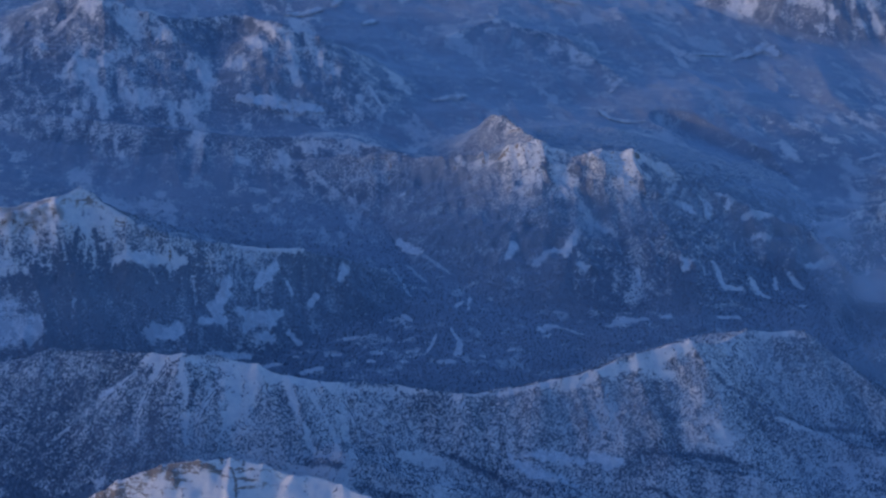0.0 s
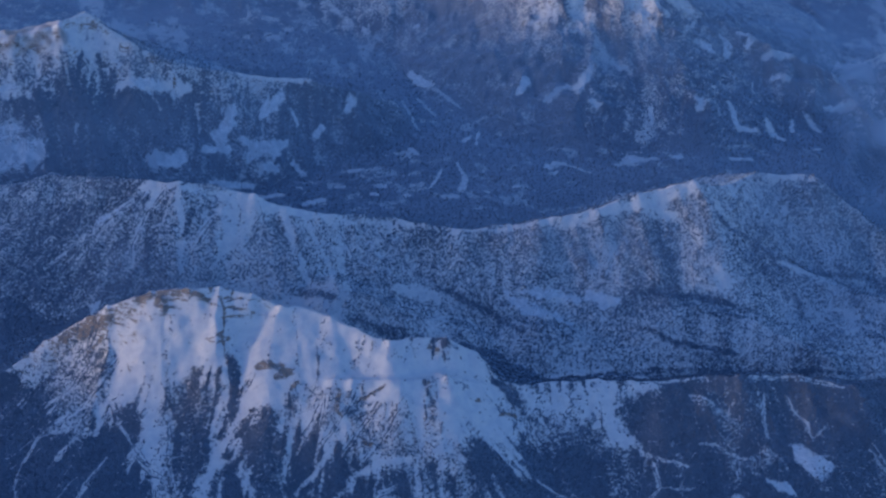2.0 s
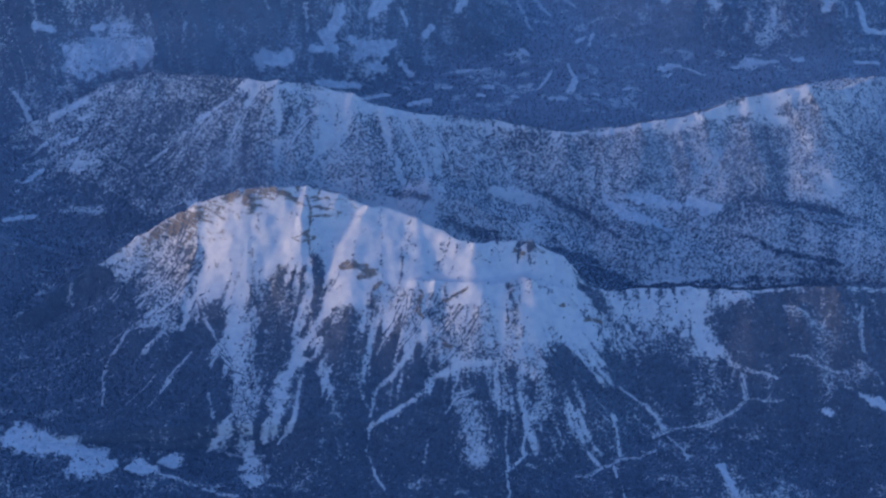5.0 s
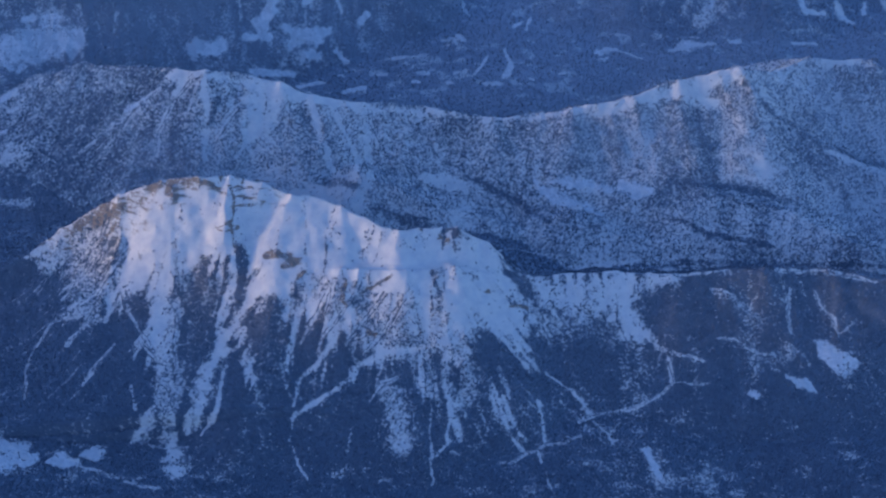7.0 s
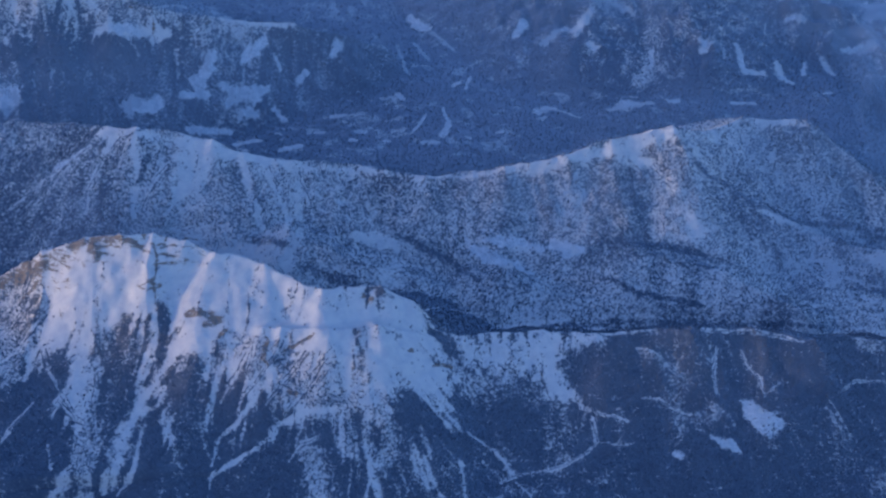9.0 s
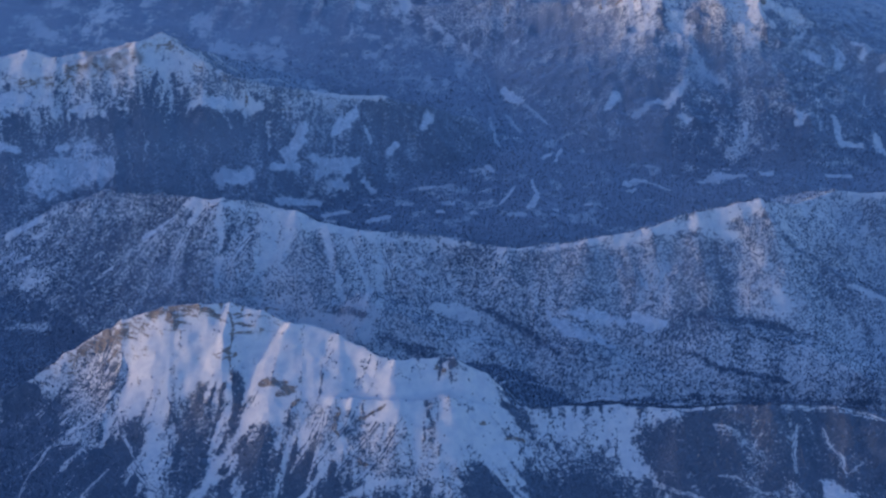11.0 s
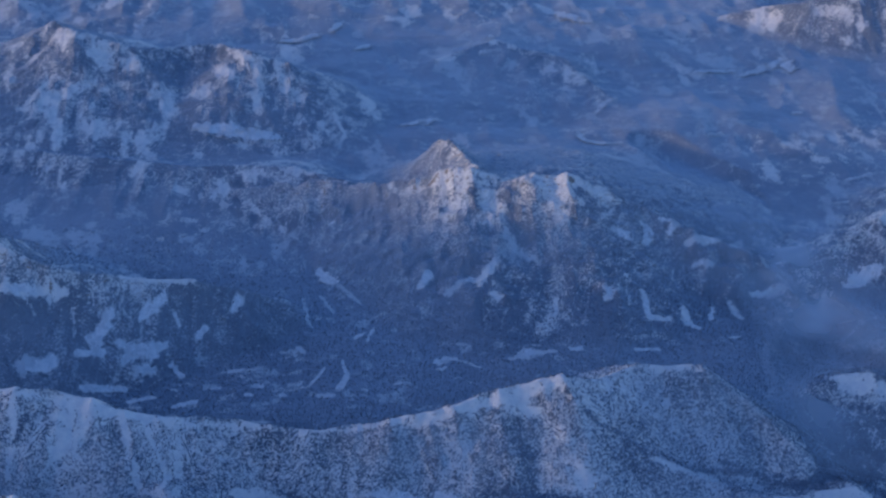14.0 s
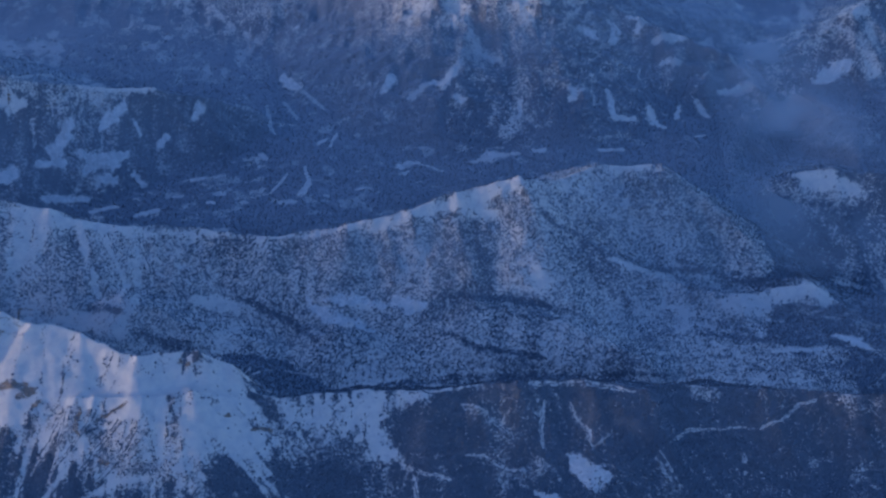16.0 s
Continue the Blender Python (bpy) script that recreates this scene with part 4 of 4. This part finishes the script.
# Distance haze put into the colours: stronger to the north, weaker on the heights.
HAZE_SHARE = np.interp(GY, (690, 940, 1000, 1300, 1600), (0, 0.35, 0.6, 0.66, 0.7)) * np.clip(0.85 + 0.5 * fbm(GX, GY, 120, 3, 151), 0, 1)
HAZE_SHARE = HAZE_SHARE + np.where(np.isin(OWNER, (0, 3, 4)), 0.06 * np.clip((GY - 1110) / 60, 0, 1), 0)
HAZE_SHARE = HAZE_SHARE * np.where(OWNER >= 5, 0.55, 1) * np.clip(1.1 - (GZ - 245) / 45, 0.5, 1)


def joined(mask, seeds):
    """The part of a mask that hangs together with its seeds."""
    grown = mask & seeds
    for _ in range(400):
        more = grown.copy()
        more[1:] |= grown[:-1]
        more[:-1] |= grown[1:]
        more[:, 1:] |= grown[:, :-1]
        more[:, :-1] |= grown[:, 1:]
        more &= mask
        if (more == grown).all():
            break
        grown = more
    return grown


# Each massif is what hangs together with its crest; the rest is the valley floor.
COARSE = OWNER[::4, ::4]
HOME = np.zeros(COARSE.shape, np.int32)
for n in range(1, OWNER.max() + 1):
    seeds = np.zeros(COARSE.shape, bool)
    for massif, _, _, _, crest, _ in RIDGES:
        if massif == n:
            for a, b in zip(crest, crest[1:]):
                for t in np.linspace(0, 1, 20):
                    j = np.searchsorted(YS[::4], a[1] + (b[1] - a[1]) * t)
                    i = np.searchsorted(XS[::4], a[0] + (b[0] - a[0]) * t)
                    seeds[min(j, HOME.shape[0] - 1), min(i, HOME.shape[1] - 1)] = True
    HOME[joined(COARSE == n, seeds)] = n
HOME = np.repeat(np.repeat(HOME, 4, 0), 4, 1)[:NY, :NX]


def mesh_from(name, co, faces, material, smooth=True):
    me = bpy.data.meshes.new(name)
    size = faces.shape[1]
    me.vertices.add(len(co))
    me.vertices.foreach_set("co", np.asarray(co, np.float32).ravel())
    me.loops.add(faces.size)
    me.loops.foreach_set("vertex_index", faces.astype(np.int32).ravel())
    me.polygons.add(len(faces))
    me.polygons.foreach_set("loop_start", np.arange(0, faces.size, size, dtype=np.int32))
    me.polygons.foreach_set("use_smooth", np.full(len(faces), smooth))
    me.materials.append(material)
    me.update(calc_edges=True)
    return me


CELLS = np.arange(NX * NY).reshape(NY, NX)
QUADS = np.stack([CELLS[:-1, :-1], CELLS[:-1, 1:], CELLS[1:, 1:], CELLS[1:, :-1]], -1).reshape(-1, 4)
QUAD_HOME = HOME[:-1, :-1].ravel()


def grid_object(name, faces):
    used, inverse = np.unique(faces, return_inverse=True)
    co = np.stack([GX.ravel()[used], GY.ravel()[used], GZ.ravel()[used]], 1)
    me = mesh_from(name, co, inverse.reshape(faces.shape), GROUND)
    for key, field in (("wood", WOOD), ("rock", STONE), ("painted_haze", HAZE_SHARE)):
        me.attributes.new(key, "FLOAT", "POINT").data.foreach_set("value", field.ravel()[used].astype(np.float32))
    return new(name, me)


MASSIFS = (
    ("ground", "snowy valley floor with dark woods and white fields"),
    ("snow_capped_mountain", "broad mountain with white snow slopes, rock bands and wooded foot"),
    ("forested_ridge", "long ridge of open frosted firs over snow, haze in their colour"),
    ("snowy_massif", "mountain with a sunlit snow cap and fluted dark flanks"),
    ("rocky_peak", "twin-topped rocky peak dusted with snow above dark woods"),
    ("mountain_range", "hazy far range with snow bowls and wooded flanks"),
    ("snowy_peak", "far white peak with a wooded foot"),
    ("wooded_hill", "low rolling hills under dark frosted firs, haze in their colour, plus an added unseen range"),
)
MOUNTAIN = {}
for n, (name, label) in enumerate(MASSIFS):
    if (QUAD_HOME == n).any():
        MOUNTAIN[n] = grid_object(name, QUADS[QUAD_HOME == n])
        tagged(MOUNTAIN[n], label, "ground" if n == 0 else "hill" if n == 7 else "mountain", kind="structure" if n == 0 else "")


# ---- snow clearings and tracks ----
def draped(name, line, material, level=0.5, lift=0.3, ledges=0.0, step=1.0):
    """A ragged patch laid over the land along a strip, in one piece."""
    xs, ys, ws = zip(*line)
    m = max(ws) + 4
    px, py = np.meshgrid(np.arange(min(xs) - m, max(xs) + m, step), np.arange(min(ys) - m, max(ys) + m, step))
    pz = sample(GZ, px, py) + lift
    if ledges:
        pz = pz + ledges * np.clip(fbm(px, 2 * py, 5, 3, 123), 0, 1)
    inside = (in_strip(px, py, line) > level) & (fbm(px, py, 6, 3, 121) < 0.5)
    middle = np.zeros(px.shape, bool)
    for a, b in zip(line, line[1:]):
        ox, oy, _ = to_segment(px, py, a, b)
        middle |= np.hypot(ox, oy) < 2 * step
    first = np.flatnonzero(inside & middle)
    if not len(first):
        return None
    middle[:] = False
    middle.ravel()[first[len(first) // 2]] = True
    inside = joined(inside, middle)
    ids = np.arange(px.size).reshape(px.shape)
    quads = np.stack([ids[:-1, :-1], ids[:-1, 1:], ids[1:, 1:], ids[1:, :-1]], -1).reshape(-1, 4)
    quads = quads[inside.ravel()[quads].sum(1) >= 3]
    if not len(quads):
        return None
    used, inverse = np.unique(quads, return_inverse=True)
    ux, uy = px.ravel()[used], py.ravel()[used]
    me = mesh_from(name, np.stack([ux, uy, pz.ravel()[used]], 1), inverse.reshape(quads.shape), material)
    for key, field in (("wood", WOOD), ("rock", STONE), ("painted_haze", HAZE_SHARE)):
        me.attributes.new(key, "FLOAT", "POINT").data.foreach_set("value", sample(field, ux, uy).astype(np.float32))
    me.attributes.new("open", "FLOAT", "POINT").data.foreach_set("value", in_strip(ux, uy, line).astype(np.float32))
    return new(name, me)


def home_of(line):
    x, y, _ = line[len(line) // 2]
    return HOME[np.searchsorted(YS, y) - 1, np.searchsorted(XS, x) - 1]


def ribbon(name, line, material):
    """A narrow band laid over the land, a little uneven in width."""
    pts = []
    for a, b in zip(line, line[1:]):
        count = max(2, int(math.dist(a[:2], b[:2]) / 2))
        pts += [tuple(a[k] + (b[k] - a[k]) * i / count for k in range(3)) for i in range(count)]
    pts = np.array(pts + [line[-1]])
    pts[:, 0] += 1.5 * fbm(pts[:, 0], pts[:, 1], 14, 2, 131)
    pts[:, 1] += 1.5 * fbm(pts[:, 0], pts[:, 1], 14, 2, 133)
    way = np.gradient(pts[:, :2], axis=0)
    way /= np.linalg.norm(way, axis=1)[:, None] + 1e-9
    side = np.stack([-way[:, 1], way[:, 0]], 1) * np.maximum(1.15 * pts[:, 2:], 0.75) * (0.8 + 0.35 * fbm(pts[:, :1], pts[:, 1:2], 6, 2, 135))
    n, co, wood = len(pts), [], []
    for across, edge in ((-1, 0.9), (-0.5, 0.5), (0, 0.22), (0.5, 0.5), (1, 0.9)):
        at = pts[:, :2] + across * side
        co.append(np.c_[at, sample(GZ, at[:, 0], at[:, 1]) + 0.3 - 0.2 * abs(across)])
        wood.append(edge + 0.3 * fbm(at[:, 0], at[:, 1], 5, 3, 137))
    i = np.arange(n - 1)
    quads = np.concatenate([np.stack([i, i + 1, i + 1 + n, i + n], 1) + k * n for k in range(4)])
    co, wood = np.concatenate(co), np.concatenate(wood)
    me = mesh_from(name, co, quads, material)
    for key, field in (("wood", np.clip(wood, 0, 1)), ("painted_haze", sample(HAZE_SHARE, co[:, 0], co[:, 1]))):
        me.attributes.new(key, "FLOAT", "POINT").data.foreach_set("value", field.astype(np.float32))
    return new(name, me)


def clearing_object(line):
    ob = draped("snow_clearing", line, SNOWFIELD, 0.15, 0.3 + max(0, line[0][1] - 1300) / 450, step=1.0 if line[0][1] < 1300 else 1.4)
    if ob:
        size = max(p[2] for p in line)
        span = math.dist(line[0][:2], line[-1][:2])
        shape = "narrow snow-covered strip felled" if span > 5 * size else "broad white snow-covered clearing" if size > 12 else "small white snow-covered clearing"
        tagged(ob, shape + " amid dark fir woods", "clearing", "snow clearings")


# Gullies of snow and bands of rock are parts of the mountain that bears them.
for kind, line in COVER:
    n = home_of(line)
    if n and kind in (SNOW, ROCK):
        if kind == SNOW:
            narrow = max(p[2] for p in line) < 2.6
            ob = ribbon("snow_gully", line, GROUND) if narrow else draped("snow_gully", line, GROUND, 0.75, 0.12)
        else:
            ob = draped("rock_band", line, GROUND, 0.6, 0.15, 1.2)
        if ob:
            tagged(ob, "white snow gully" if kind == SNOW else "bare grey-brown rock band")
            ob.parent = MOUNTAIN[n]
for line in CLEARINGS:
    clearing_object(line)


def track_object(line):
    tagged(ribbon("forest_track", line, GROUND), "narrow snow-covered track winding through the firs", "track", "forest tracks")


for line in TRACKS:
    track_object(line)


# ---- the firs ----
def firs(x0, x1, y0, y1, gap, size, seed):
    """Places and sizes of firs, thick where the plan has wood."""
    rng = np.random.default_rng(seed)
    x, y = np.meshgrid(np.arange(x0, x1, gap), np.arange(y0, y1, gap))
    x = (x + rng.uniform(-0.6, 0.6, x.shape) * gap).ravel()
    y = (y + rng.uniform(-0.6, 0.6, y.shape) * gap).ravel()
    wood = sample(WOOD, x, y) + 0.25 * fbm(x, y, 5, 2, 141)
    keep = (rng.uniform(0, 1, x.shape) < 0.75 * np.clip(wood, 0, 0.8) * np.clip((1550 - y) / 250, 0, 1)) & (wood > 0.2)
    keep |= (rng.uniform(0, 1, x.shape) < 0.03) & (wood < 0.2) & (sample(GZ, x, y) < 250) & (fbm(x, y, 18, 2, 143) > 0)
    x, y = x[keep], y[keep]
    high = size * rng.uniform(0.6, 1.3, x.shape)
    return np.c_[x, y, sample(GZ, x, y), high, rng.uniform(0, 6.28, x.shape)]


def forest_mesh(trees):
    """Four-sided tapering crowns, joined."""
    n = len(trees)
    x, y, z, high, turn = trees.T
    co = np.zeros((n, 5, 3))
    for k in range(4):
        a = turn + k * math.pi / 2
        co[:, k] = np.stack([x + 0.42 * high * np.cos(a), y + 0.42 * high * np.sin(a), z - 0.1 * high], 1)
    co[:, 4] = np.stack([x, y, z + high], 1)
    base = 5 * np.arange(n)[:, None]
    tris = np.concatenate([base + np.array([k, (k + 1) % 4, 4]) for k in range(4)])
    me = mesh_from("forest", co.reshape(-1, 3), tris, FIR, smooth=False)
    painted_haze = np.repeat(sample(HAZE_SHARE, x, y), 5).astype(np.float32)
    me.attributes.new("painted_haze", "FLOAT", "POINT").data.foreach_set("value", painted_haze)
    return me


TREES = np.concatenate([firs(-340, 660, 660, 1130, 1.25, 1.4, 1), firs(-430, 900, 1130, 1550, 2.3, 1.7, 2)])
tree_home = HOME[np.clip(np.searchsorted(YS, TREES[:, 1]) - 1, 0, NY - 1), np.clip(np.searchsorted(XS, TREES[:, 0]) - 1, 0, NX - 1)]
for n, mountain in MOUNTAIN.items():
    if (tree_home == n).any():
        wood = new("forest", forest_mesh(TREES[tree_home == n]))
        tagged(wood, "dark frosted fir forest with haze in its colour", kind="stuff")
        wood.parent = mountain


# ---- mist in the deep valley ----
def mist_bank(bed, lift, half):
    """A soft sheet of fog that lies along a valley."""
    xs, ys, _ = zip(*bed)
    px, py = np.meshgrid(np.arange(min(xs) - half, max(xs) + half, 4.0), np.arange(min(ys) - half, max(ys) + half, 4.0))
    near, level = np.full(px.shape, 1e9), np.zeros(px.shape)
    for a, b in zip(bed, bed[1:]):
        ox, oy, t = to_segment(px + 8 * fbm(px, py, 50, 3, 161), py + 8 * fbm(px, py, 50, 3, 163), a, b)
        d = np.hypot(ox, oy)
        level = np.where(d < near, a[2] + (b[2] - a[2]) * t, level)
        near = np.minimum(near, d)
    pz = level + lift + 3 * fbm(px, py, 40, 3, 165)
    thick = np.clip(1.1 - near / half, 0, 1) ** 0.8
    ids = np.arange(px.size).reshape(px.shape)
    quads = np.stack([ids[:-1, :-1], ids[:-1, 1:], ids[1:, 1:], ids[1:, :-1]], -1).reshape(-1, 4)
    quads = quads[(near.ravel()[quads] < half).all(1)]
    used, inverse = np.unique(quads, return_inverse=True)
    me = mesh_from("mist_bank", np.stack([px.ravel()[used], py.ravel()[used], pz.ravel()[used]], 1), inverse.reshape(quads.shape), MIST)
    me.attributes.new("thick", "FLOAT", "POINT").data.foreach_set("value", thick.ravel()[used].astype(np.float32))
    tagged(new("mist_bank", me), "thin white mist lying in the deep wooded valley", "mist", "valley mist")


mist_bank(CHANNELS[0][2][2:], 34, 80)
